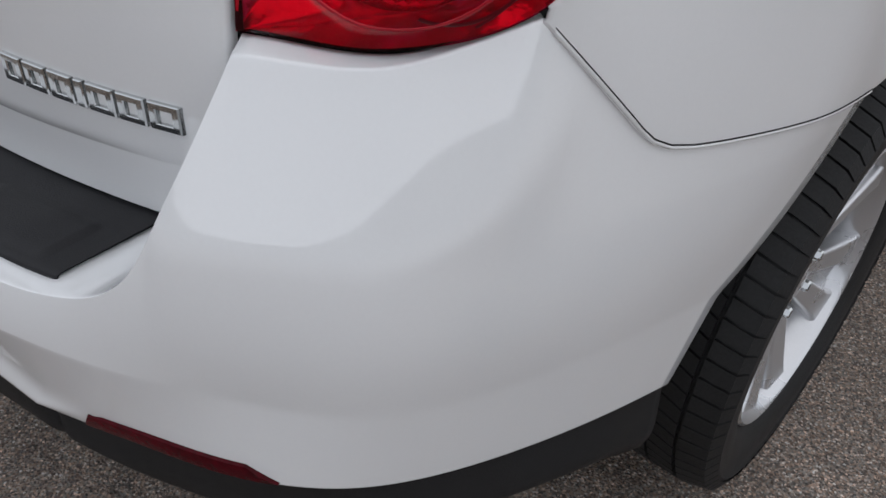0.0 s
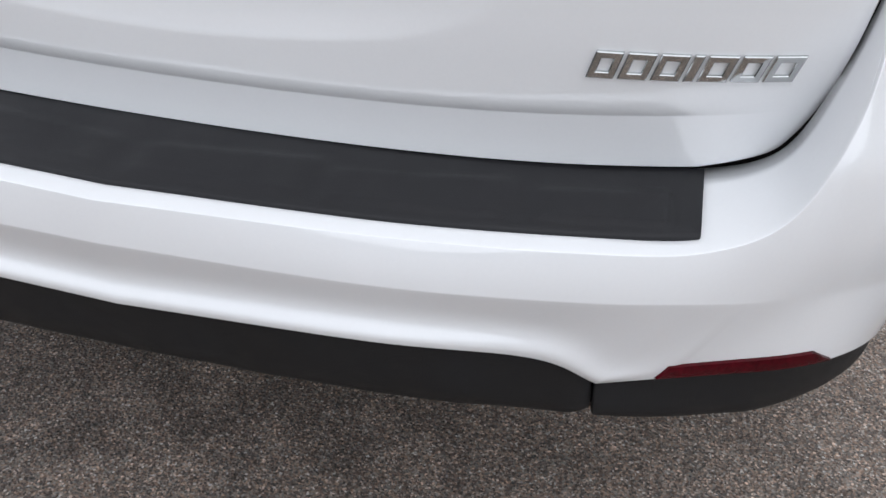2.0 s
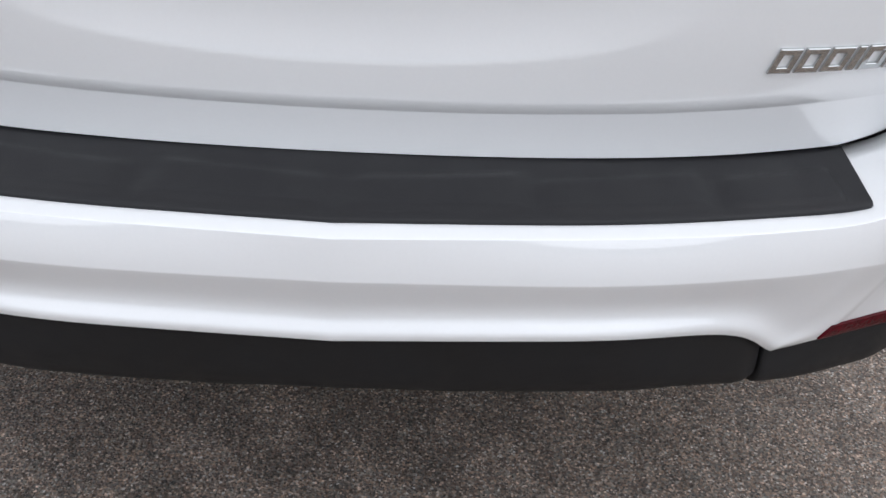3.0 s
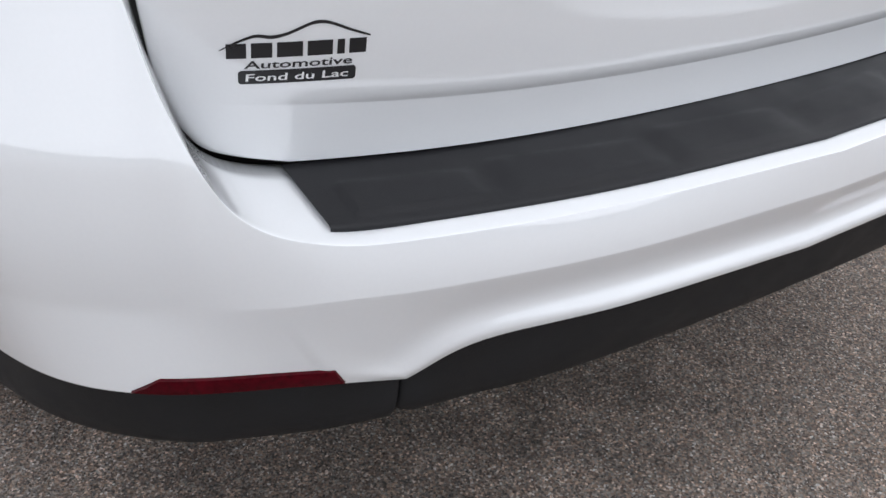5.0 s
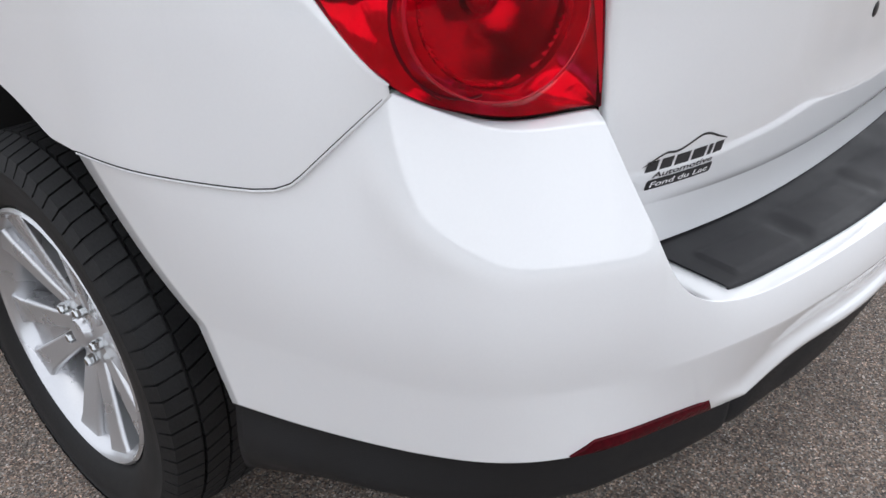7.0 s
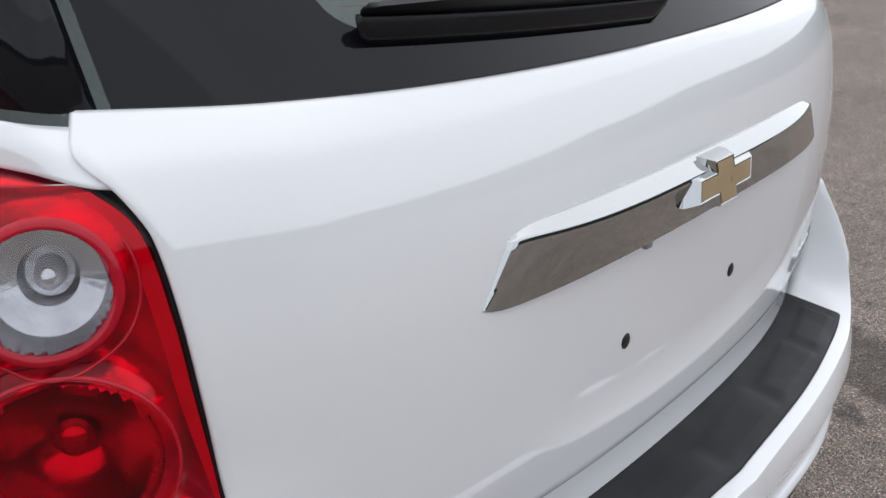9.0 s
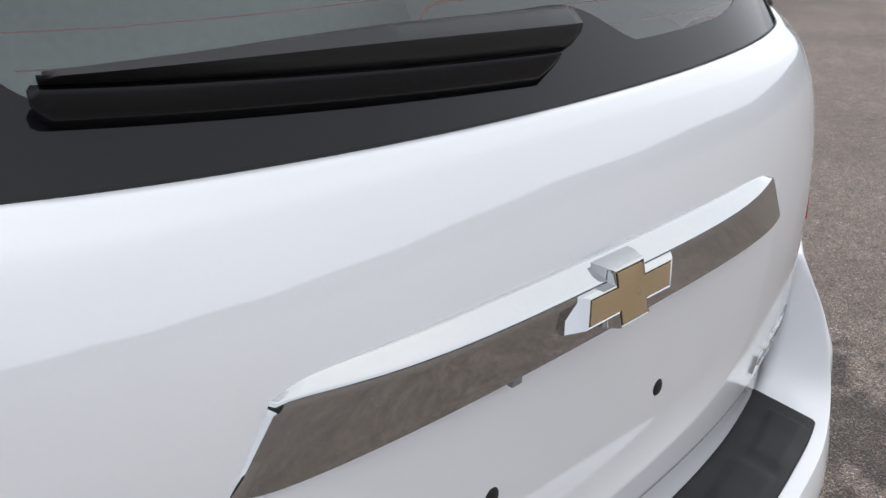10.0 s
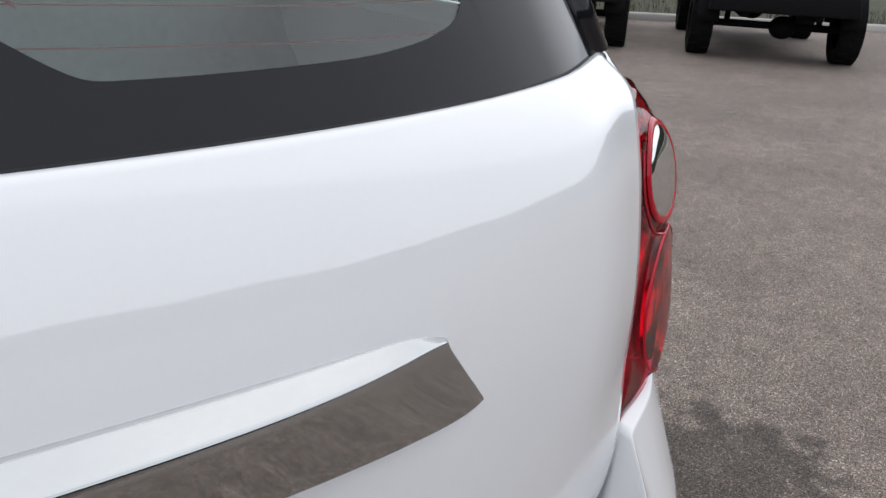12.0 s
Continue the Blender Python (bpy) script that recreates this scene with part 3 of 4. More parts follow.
def lamp_point(k, s, inset=0.0):
    p = lamp_base(k, s)
    swell = step(-0.02, 0.07, s) * (1 - step(0.6, 1, s)) * step(0, 0.15, k) * (1 - step(0.92, 1.0, k))
    swell *= 0.005 + (0.005 + 0.12 * (p - POD_UP).dot(AXES[0][1])) * (1 - step(0.052, 0.068, (p - POD_UP).length)) + 0.008 * (1 - step(0.076, 0.092, (p - POD_DOWN).length))
    inset -= swell
    if inset > 0.02:
        inset = max(0.004, inset - pods(p))
    away = Vector((p.x - 0.55, p.y - 0.45, 0)).normalized()
    edge = min(1, 6 * s, 6 * (1 - s), 8 * k, 8 * (1 - k))
    return p - away * (inset * (0.15 + 0.85 * edge) if inset > 0 else inset)


def lamp_rows(sign, inset=0.0, nk=48, ns=36):
    return [[Vector((sign * q.x, q.y, q.z)) for q in (lamp_point(i / nk, j / ns, inset) for j in range(ns + 1))] for i in range(nk + 1)]


LAMP_TOP = spl(((0.674, 0.144, 1.180), (0.70, 0.20, 1.191), (0.745, 0.285, 1.197), (0.795, 0.370, 1.184), (0.826, 0.418, 1.156)), 30)


def on_lamp(sign, k, s, pts, lift):
    """Places u across and v up (metres) from a spot of the lens, on its surface."""
    (c, eu, ev), d = lamp_axes((k, s)), 0.004
    out = []
    a, b = k, s
    for u, v in pts:
        for _ in range(6):
            p = lamp_base(a, b) - c
            pk, ps = (lamp_base(a + d, b) - lamp_base(a - d, b)) / (2 * d), (lamp_base(a, b + d) - lamp_base(a, b - d)) / (2 * d)
            m11, m12, m21, m22 = pk.dot(eu), ps.dot(eu), pk.dot(ev), ps.dot(ev)
            r1, r2 = u - p.dot(eu), v - p.dot(ev)
            det = m11 * m22 - m12 * m21
            a = min(0.985, max(0.015, a + (r1 * m22 - r2 * m12) / det))
            b = min(0.985, max(0.015, b + (m11 * r2 - m21 * r1) / det))
        q = lamp_point(a, b, -lift) if lift >= 0 else lamp_point(a, b) - (lamp_point(a, b, -0.01) - lamp_point(a, b)) * (-lift / 0.01)
        out.append(Vector((sign * q.x, q.y, q.z)))
    return out


def lamp_ring(sign, spot, r, wide, high, arc=(0, 1), squash=1.0, n=48, u0=0.0):
    """A raised band on the lens, round or part of a round."""
    rows = []
    for f, h in ((-1, 0.0), (-0.7, 0.75), (0, 1.0), (0.7, 0.75), (1, 0.0)):
        pts = []
        for i in range(n + 1):
            a = 2 * math.pi * (arc[0] + (arc[1] - arc[0]) * i / n)
            pts.append((u0 + (r + f * wide) * math.cos(a), squash * (r + f * wide) * math.sin(a)))
        rows.append(on_lamp(sign, *spot, pts, 0.0006 + h * high))
    return sheet(rows, sign > 0)


def lamp_disc(sign, spot, r, dome, lift, squash=1.0, rings=8, n=48):
    rows = []
    for j in range(rings + 1):
        f = max(0.02, j / rings)
        rows.append(on_lamp(sign, *spot, [(r * f * math.cos(2 * math.pi * i / n), squash * r * f * math.sin(2 * math.pi * i / n)) for i in range(n + 1)], lift + dome * math.sqrt(max(0, 1 - f * f))))
    return sheet(rows, sign < 0)


HOUSING = material("lamp_housing", (0.82, 0.82, 0.83), 0.2, metal=0.7, grain=0.25, scale=40, bump=0.003)
BULB_SILVER = material("faceted_silver", (0.58, 0.57, 0.59), 0.22, metal=0.85, grain=0.2, scale=60, bump=0.0006)
DEEP_RED = material("deep_red_plastic", (0.42, 0.002, 0.016), 0.2, coat=0.0, grain=0.15, scale=120, spec=0.4)
PALE_PLASTIC = material("pale_lamp_plastic", (0.78, 0.76, 0.76), 0.45, grain=0.08, scale=90)
DARK_RED = material("dark_red_moulding", (0.09, 0.001, 0.006), 0.3, grain=0.2, scale=120, spec=0.2)
REFLEX = material("pyramid_reflex", (0.42, 0.36, 0.36), 0.25, grain=0.5, scale=330, bump=0.002, spec=0.4)
BOWL = material("bright_bowl", (0.54, 0.54, 0.54), 0.20, metal=0.9, grain=0.1, scale=45, bump=0.0011)


def pierce(bm, sign, r, n=0):
    """Open a round hole in a lens sheet."""
    c, eu, ev = AXES[n]
    gone = []
    for f in bm.faces:
        q = f.calc_center_median()
        d = Vector((sign * q.x, q.y, q.z)) - c
        if math.hypot(d.dot(eu), d.dot(ev)) < r:
            gone.append(f)
    bmesh.ops.delete(bm, geom=gone, context="FACES")
    return bm


def stepped_bowl(sign, spot, r, depth, steps, facets, lift=0.0):
    """A concave reflector with concentric steps, cut in facets."""
    rows = []
    for j in range(steps * 2 + 1):
        f = max(0.004, (j // 2 + (j % 2) * 0.82) / steps) if j < steps * 2 else 1.0
        drop = depth * (1 - (min(1, (j // 2 + (j % 2) * 0.35) / steps)) ** 2)
        rows.append(on_lamp(sign, *spot, [(r * f * math.cos(2 * math.pi * i / facets), r * f * math.sin(2 * math.pi * i / facets)) for i in range(facets + 1)], lift - drop))
    return sheet(rows, sign < 0)


def tail_lamp(sign):
    inside = lamp_rows(sign, 0.034, 72, 60) + [[Vector((sign * (q.x - 0.004), q.y + 0.010, q.z - 0.002)) for q in LAMP_TOP[::2]]]
    lamp = part("tail_lamp", pierce(pierce(sheet(inside, sign < 0), sign, 0.048), sign, 0.066, 1), HOUSING, car, "red tail lamp with a clear round reverse lens")
    shell = lamp_rows(sign, 0.0, 110, 90) + [[Vector((sign * q.x, q.y + 0.004, q.z + 0.001)) for q in [LAMP_TOP[round(i * 120 / 90)] for i in range(91)]]]
    part("red_lens", pierce(sheet(shell, sign < 0), sign, 0.0475), RED_LENS, lamp, "glossy red lens")
    part("lens_ring", lamp_ring(sign, UP, 0.0510, 0.0046, 0.0026), DEEP_RED, lamp, "raised red ring round the clear lens")
    part("lens_ring", lamp_ring(sign, UP, 0.066, 0.0012, 0.0012, (0.45, 1.12)), DEEP_RED, lamp, "fine moulded ring")
    part("lens_ring", lamp_ring(sign, DOWN, 0.080, 0.0016, 0.0012, (0.0, 1.0)), DEEP_RED, lamp, "fine moulded ring")
    part("seam", lamp_ring(sign, UP, 0.046, 0.0012, 0.0004, (-0.27, 0.27), 1.35, u0=0.062), DARK_RED, lamp, "dark moulded seam")
    part("seam", lamp_ring(sign, DOWN, 0.046, 0.0012, 0.0004, (-0.27, 0.27), 1.3, u0=0.046), DARK_RED, lamp, "dark moulded seam")
    part("seam", lamp_ring(sign, DOWN, 0.091, 0.0009, 0.0004, (-0.10, 0.36)), DARK_RED, lamp, "dark moulded seam")
    part("inner_bowl", stepped_bowl(sign, DOWN, 0.070, 0.050, 3, 44, -0.009), BOWL, lamp, "stepped reflector bowl")
    part("bulb_cap", lamp_disc(sign, DOWN, 0.017, 0.010, -0.052), BOWL, lamp, "small silver bulb cap")
    part("reverse_bowl", stepped_bowl(sign, UP, 0.0485, 0.046, 2, 36, -0.001), BULB_SILVER, lamp, "faceted silver reflector bowl", smooth=False)
    part("bulb_cap", lamp_disc(sign, UP, 0.013, 0.014, -0.042), BULB_SILVER, lamp, "small silver bulb cap")
    part("reverse_lens", lamp_disc(sign, UP, 0.049, 0.004, 0.0015), CLEAR_LENS, lamp, "clear round lens")
    inner = lambda k: 0.79 + 0.05 * step(0.60, 0.95, k)
    panel = [[lamp_point(k, inner(k) + (0.975 - inner(k)) * j / 8, 0.0035) for j in range(9)] for k in [0.57 + 0.36 * i / 20 for i in range(21)]]
    part("reflex_panel", sheet([[Vector((sign * q.x, q.y, q.z)) for q in r] for r in panel], sign < 0), REFLEX, lamp, "dark red reflex panel")
    ridge = [[lamp_point(k, inner(k) - w, h) for k in [0.63 + 0.31 * i / 24 for i in range(25)]] for w, h in ((0.0, 0.006), (0.010, 0.0012), (0.040, 0.0015), (0.055, 0.006))]
    part("side_marker", sheet([[Vector((sign * q.x, q.y, q.z)) for q in r] for r in ridge], sign > 0), BOWL, lamp, "bright raised ridge")
    # pale sheet added under the lens so that its inner edge looks brighter
    wall = [[lamp_point(0.04 + 0.93 * i / 40, sv, 0.0025) for i in range(41)] for sv in (0.004, 0.010, 0.018, 0.024, 0.028)]
    part("edge_brightener", sheet([[Vector((sign * q.x, q.y, q.z)) for q in r] for r in wall], sign > 0), PALE_PLASTIC, lamp, "pale sheet added behind the lens edge to brighten it")
    edge = [lamp_base(k / 40, 0.0) for k in range(41)]
    rim = [[Vector((sign * (q.x - dx), q.y + dy, q.z)) for q in edge] for dx, dy in ((0.05, 0.030), (0.012, 0.016), (0.0085, 0.006), (0.0005, 0.001), (-0.003, 0.004))]
    part("gasket", sheet(rim, sign < 0), BLACK, lamp, "black rubber gasket")
    return lamp


# wheels
def spoke(bm, angle, sign):
    """One of a pair of tapered spokes from the hub to the rim."""
    m = Matrix.Rotation(angle, 4, "X")
    rows = []
    for r, w, d, x in ((0.045, 0.017, 0.035, 0.054), (0.09, 0.019, 0.042, 0.064), (0.14, 0.022, 0.046, 0.073), (0.19, 0.026, 0.046, 0.082), (0.213, 0.033, 0.040, 0.086)):
        ring = [(-w * 0.7, x - d), (-w, x - 0.005), (-w * 0.82, x), (w * 0.82, x - 0.003), (w, x - 0.009), (w * 0.7, x - d)]
        rows.append([m @ Vector((sign * q, t, r)) for t, q in ring])
    vs = [[bm.verts.new(q) for q in r] for r in rows]
    for a, b in zip(vs, vs[1:]):
        for i in range(6):
            bm.faces.new((a[i], a[(i + 1) % 6], b[(i + 1) % 6], b[i]))
    bm.faces.new(vs[0])
    bm.faces.new(vs[-1][::-1])


def web(bm, angle, sign):
    """Recessed plate between the two ridges of a spoke."""
    m = Matrix.Rotation(angle, 4, "X")
    rows = []
    for r, w, x in ((0.045, 0.030, 0.044), (0.09, 0.034, 0.052), (0.14, 0.042, 0.061), (0.185, 0.052, 0.070), (0.213, 0.064, 0.074)):
        rows.append([m @ Vector((sign * q, t, r)) for t, q in ((-w, x - 0.03), (-w, x), (0, x - 0.006), (w, x), (w, x - 0.03))])
    vs = [[bm.verts.new(q) for q in r] for r in rows]
    for a, b in zip(vs, vs[1:]):
        for i in range(5):
            bm.faces.new((a[i], a[(i + 1) % 5], b[(i + 1) % 5], b[i]))


def tread_blocks(sign, r=0.338):
    """Rubber blocks of the tread and the shoulder, parted by grooves."""
    bm = bmesh.new()
    n = 76
    ribs = ((-0.124, -0.066, 0.25), (-0.060, -0.022, 0.0), (-0.017, 0.017, 0.5), (0.022, 0.060, 0.0), (0.066, 0.104, 0.25))
    for x0, x1, shift in ribs:
        for i in range(n):
            a0 = 2 * math.pi * (i + shift) / n
            a1 = a0 + 2 * math.pi / n * 0.86
            lean = 0.035 if abs(x0) < 0.06 else 0.02
            vs = []
            for x, a, k in ((x0, a0, 0), (x1, a0 + lean, 0), (x1, a1 + lean, 0), (x0, a1, 0)):
                drop = 0.011 * max(0, (abs(x) - 0.075) / 0.03) ** 2
                for rr in (r - 0.009 - drop, r - drop):
                    vs.append(bm.verts.new((sign * x, rr * math.cos(a), rr * math.sin(a))))
            b, t = vs[0::2], vs[1::2]
            bm.faces.new(t)
            for j in range(4):
                bm.faces.new((b[j], b[(j + 1) % 4], t[(j + 1) % 4], t[j]))
            if x1 > 0.1:
                out = []
                for a in (a0 + lean, a1 + lean):
                    for rr, x in ((r - 0.011, 0.104), (r - 0.030, 0.1135)):
                        out.append(bm.verts.new((sign * x, rr * math.cos(a), rr * math.sin(a))))
                for j in (0, 2):
                    out.append(bm.verts.new((sign * 0.104, (r - 0.034) * math.cos((a0, a1)[j // 2] + lean), (r - 0.034) * math.sin((a0, a1)[j // 2] + lean))))
                bm.faces.new((out[0], out[1], out[3], out[2]))
                bm.faces.new((out[0], out[4], out[1]))
                bm.faces.new((out[2], out[3], out[5]))
    return bm


def wheel(sign, y):
    w = new("wheel")
    w.parent, w.location, w.empty_display_size = car, (sign * 0.803, y, 0.333), 0.1
    prof = [(0.222, 0.082), (0.232, 0.097), (0.245, 0.104), (0.262, 0.109), (0.285, 0.1115), (0.30, 0.1105), (0.303, 0.1125), (0.307, 0.1105), (0.314, 0.107), (0.324, 0.098), (0.330, 0.08), (0.330, -0.10), (0.324, -0.118), (0.30, -0.13), (0.25, -0.125), (0.22, -0.09)]
    tyre = part("tyre", lathe([(r, sign * a) for r, a in prof], 120), TYRE, w, "black rubber tyre", auto=50)
    tread = part("tread", tread_blocks(sign), TYRE, tyre, smooth=False, auto=1)
    rim = lathe([(0.222, sign * 0.082), (0.226, sign * 0.094), (0.221, sign * 0.098), (0.214, sign * 0.092), (0.206, sign * 0.045), (0.20, sign * 0.0), (0.195, sign * -0.09)], 80)
    part("rim", rim, ALLOY, w, "silver alloy rim", auto=50)
    for i in range(5):
        turn = math.pi - 0.15 + 2 * math.pi * i / 5
        bm = bmesh.new()
        for off in (-0.25, 0.25):
            spoke(bm, turn + off, sign)
        web(bm, turn, sign)
        part("spoke", bm, ALLOY, w, "twin silver spoke with a recessed web", auto=40, bevel=0.002)
    hub = lathe([(0.0, sign * 0.070), (0.024, sign * 0.069), (0.028, sign * 0.064), (0.030, sign * 0.058), (0.060, sign * 0.054), (0.070, sign * 0.046), (0.072, sign * 0.0)], 48)
    part("hub", hub, ALLOY, w, "silver hub with a round cap", auto=40)
    for i in range(5):
        a = 2 * math.pi * (i + 0.5) / 5
        bm = lathe([(0.0, sign * 0.074), (0.007, sign * 0.074), (0.0095, sign * 0.070), (0.0095, sign * 0.046)], 6)
        bmesh.ops.translate(bm, verts=bm.verts, vec=(0, 0.050 * math.cos(a), 0.050 * math.sin(a)))
        part("lug_nut", bm, CHROME, w, "chrome lug nut", auto=30)
    disc = lathe([(0.07, sign * 0.0), (0.145, sign * 0.0), (0.145, sign * -0.02), (0.07, sign * -0.02)], 48)
    part("brake_disc", disc, material("grey_iron", (0.30, 0.29, 0.28), 0.4, metal=0.8, grain=0.2, scale=150), w, "grey iron brake disc", auto=40)
    part("drum", lathe([(0.199, sign * -0.03), (0.15, sign * -0.025), (0.0, sign * -0.025)], 40), DARK, w, "dark brake backing plate")
    return w


def arch_liner(sign, y):
    """Black liner round the top of the wheel, with its inner wall."""
    rows = []
    for x in (0.852, 0.835, 0.62):
        r = 0.446 if x > 0.85 else 0.435
        rows.append([Vector((sign * x, y + r * math.cos(math.pi * (0.03 + 0.94 * i / 40)), 0.345 + r * math.sin(math.pi * (0.03 + 0.94 * i / 40)))) for i in range(41)])
    rows.append([Vector((sign * 0.615, y + 0.10 * math.cos(math.pi * (0.03 + 0.94 * i / 40)), 0.40 + 0.10 * math.sin(math.pi * (0.03 + 0.94 * i / 40)))) for i in range(41)])
    bm = sheet(rows, sign > 0)
    return part("arch_liner", bm, BLACK, car, "black plastic wheel arch liner", thick=0.003)


for sg in (1, -1):
    quarter(sg)
    flank(sg)
    tail_lamp(sg)
    pillar(sg)
    for wy in (0.86, 3.717):
        wheel(sg, wy - 0.007)
        arch_liner(sg, wy)

# black bead added as shade between quarter panel and bumper, above the bumper's rounded lip
for sg in (1, -1):
    for name, dx, dz, r, mat, says in (("gap_line", 0.0029, 0.0017, 0.0008, DARK, "thin black line added as shade in the panel gap"), ("bumper_lip", 0.0017, -0.0007, 0.0019, PAINT, "rounded white upper lip of the bumper")):
        joint = [Vector((sg * (side_x(y, joint_z(y)) + dx), y, joint_z(y) + dz)) for y in [0.196 + 0.394 * i / 70 for i in range(71)]]
        tube = [[q + Vector((r * math.cos(a), 0, r * math.sin(a))) for q in joint] for a in [2 * math.pi * i / 10 for i in range(11)]]
        part(name, sheet(tube, True), mat, car, says)

# red reflectors along the bumper's lower edge
def reflector(sign):
    def at(u, v, lift):
        i = min(99, int(u))
        p = HALF[0][i].lerp(HALF[0][i + 1], u - i).lerp(HALF[3][i].lerp(HALF[3][i + 1], u - i), v)
        away = Vector((p.x * 0.6, p.y - 0.6, -0.05)).normalized()
        q = p + away * lift
        return Vector((sign * q.x, q.y, q.z))
    rows = []
    for v, lift in ((0.02, -0.002), (0.03, 0.003), (0.12, 0.0045), (0.20, 0.003), (0.215, -0.002)):
        a, b = 37.8, 65.5 - 22 * max(0, v - 0.03)
        rows.append([at(a, v, -0.002)] + [at(a + 0.2 + (b - a - 0.4) * i / 26, v, lift) for i in range(27)] + [at(b, v, -0.002)])
    return part("side_reflector", sheet(rows, sign < 0), REFLECTOR, car, "dark red plastic reflector", auto=40)


for sg in (1, -1):
    reflector(sg)


# rear window
def glass_pt(x, h, proud=0.0):
    """A point on the rear window, h up the pane."""
    z = glass_z(x)
    return Vector((x, F(x, z) + 0.010 + 0.60 * h + 0.12 * h * h, z + 0.80 * h)) + Vector((0, -0.8, 0.6)) * proud


def border(x):
    x = abs(x)
    return table((0.0, 0.06, 0.095, 0.144, 0.17, 0.32, 0.37, 0.41, 0.44, 0.455, 0.462, 0.468), (0.098, 0.097, 0.085, 0.050, 0.046, 0.046, 0.050, 0.058, 0.072, 0.10, 0.16, 0.30), x)


def window_part(lo, hi, half, off, m):
    rows = []
    for j in range(m + 1):
        row = []
        for i in range(241):
            x = half * (i / 120 - 1)
            a, b = lo(x), hi(x)
            row.append(glass_pt(x * (1 - 0.12 * (a + (b - a) * j / m)), a + (b - a) * j / m, off))
        rows.append(row)
    return rows


WIRE = material("red_brown_wire", (0.30, 0.07, 0.05), 0.5, grain=0.2, scale=300)
window = part("rear_window", sheet(window_part(lambda x: 0.0, lambda x: 0.46, 0.632, 0.0, 24)), PANE, car, "tinted rear window glass")
window.visible_shadow = False
part("printed_border", sheet(window_part(lambda x: 0.0, lambda x: min(0.46, border(x)) if abs(x) < 0.468 else 0.46, 0.632, 0.0012, 16)), FRIT, window, "black printed border")
for n in range(8):
    h = 0.066 + 0.027 * n
    rows = [[glass_pt(0.43 * (i / 30 - 1), h + 0.006 * math.cos(i / 30 * math.pi - math.pi) + d, -0.002) for i in range(61)] for d in (-0.0006, 0.0006)]
    part("defogger_wire", sheet(rows), WIRE, window, "thin red-brown heating wire")
bend = spl([(-0.123, 0.095, 0), (-0.097, 0.113, 0), (-0.05, 0.1165, 0), (0.05, 0.1165, 0), (0.097, 0.113, 0), (0.123, 0.095, 0)], 8)
part("heating_lead", sheet([[glass_pt(q.x, q.y + d, -0.001) for q in bend] for d in (-0.002, 0.002)]), WIRE, window, "red heating lead")
trim_rows = [[glass_pt(0.632 * (i / 60 - 1), h, p) for i in range(121)] for h, p in ((-0.006, -0.004), (-0.003, 0.001), (0.002, 0.0015), (0.004, -0.001))]
part("lower_seal", sheet(trim_rows), BLACK, window, "black rubber seal")


def corner_glass(sign):
    """Dark glass that wraps from the rear window to the side."""
    a = [glass_pt(0.640 * (1 - 0.12 * h), h) for h in (0.0, 0.12, 0.24, 0.36, 0.46)]
    rows = []
    for n, q in enumerate(a):
        f = n / 4
        b = Vector((0.694 - 0.05 * f, 0.214 + 0.19 * f, 1.236 + 0.34 * f))
        c = Vector((0.765 - 0.10 * f, 0.45 + 0.12 * f, 1.240 + 0.34 * f))
        d = Vector((0.785 - 0.12 * f, 1.0, 1.240 + 0.34 * f))
        e = Vector((0.785 - 0.12 * f, 2.9 + 0.45 * (1 - f), 1.235 - 0.03 + 0.37 * f))
        rows.append([Vector((sign * p.x, p.y, p.z)) for p in spl([q, b, c, d, e], 6)])
    part("corner_glass", sheet([r[:15] for r in rows], sign < 0), FRIT, car, "dark glass wrapping round the rear corner", thick=0.004)
    pane = part("side_window", sheet([r[14:] for r in rows], sign < 0), PANE, car, "tinted side window glass")
    pane.visible_shadow = False
    return pane


def wiper():
    prof = ((0.083, 0.006, -0.421, 0.020, -0.018), (0.083, 0.020, -0.426, 0.026, -0.017), (0.080, 0.027, -0.427, 0.029, -0.014), (0.074, 0.032, -0.428, 0.030, -0.008), (0.060, 0.034, -0.429, 0.031, 0.004), (0.054, 0.030, -0.431, 0.027, 0.013), (0.049, 0.020, -0.428, 0.020, 0.020), (0.046, 0.010, -0.424, 0.008, 0.020))
    w = part("wiper", sheet([[glass_pt(a + (b - a) * i / 50, h + rise * (1 - i / 50) + 0.28 * (0.020 - rise) * math.sin(math.pi * i / 50), p) for i in range(51)] for h, p, a, b, rise in prof], True), material("satin_black_plastic", (0.014, 0.0137, 0.014), 0.42, spec=0.4, grain=0.15, scale=500, bump=0.0002), car, "black plastic rear wiper arm", thick=0.002, auto=35)
    blade = ((0.047, 0.018, -0.432, 0.014), (0.042, 0.021, -0.436, 0.004), (0.034, 0.017, -0.436, -0.006), (0.028, 0.010, -0.432, -0.018), (0.024, 0.002, -0.426, -0.024))
    part("wiper_blade", sheet([[glass_pt(a + (b - a) * i / 50, h + 0.020 * (1 - i / 50), p) for i in range(51)] for h, p, a, b in blade], True), TRIM, w, "glossy black wiper blade", thick=0.002, auto=35)


wiper()
for sg in (1, -1):
    corner_glass(sg)

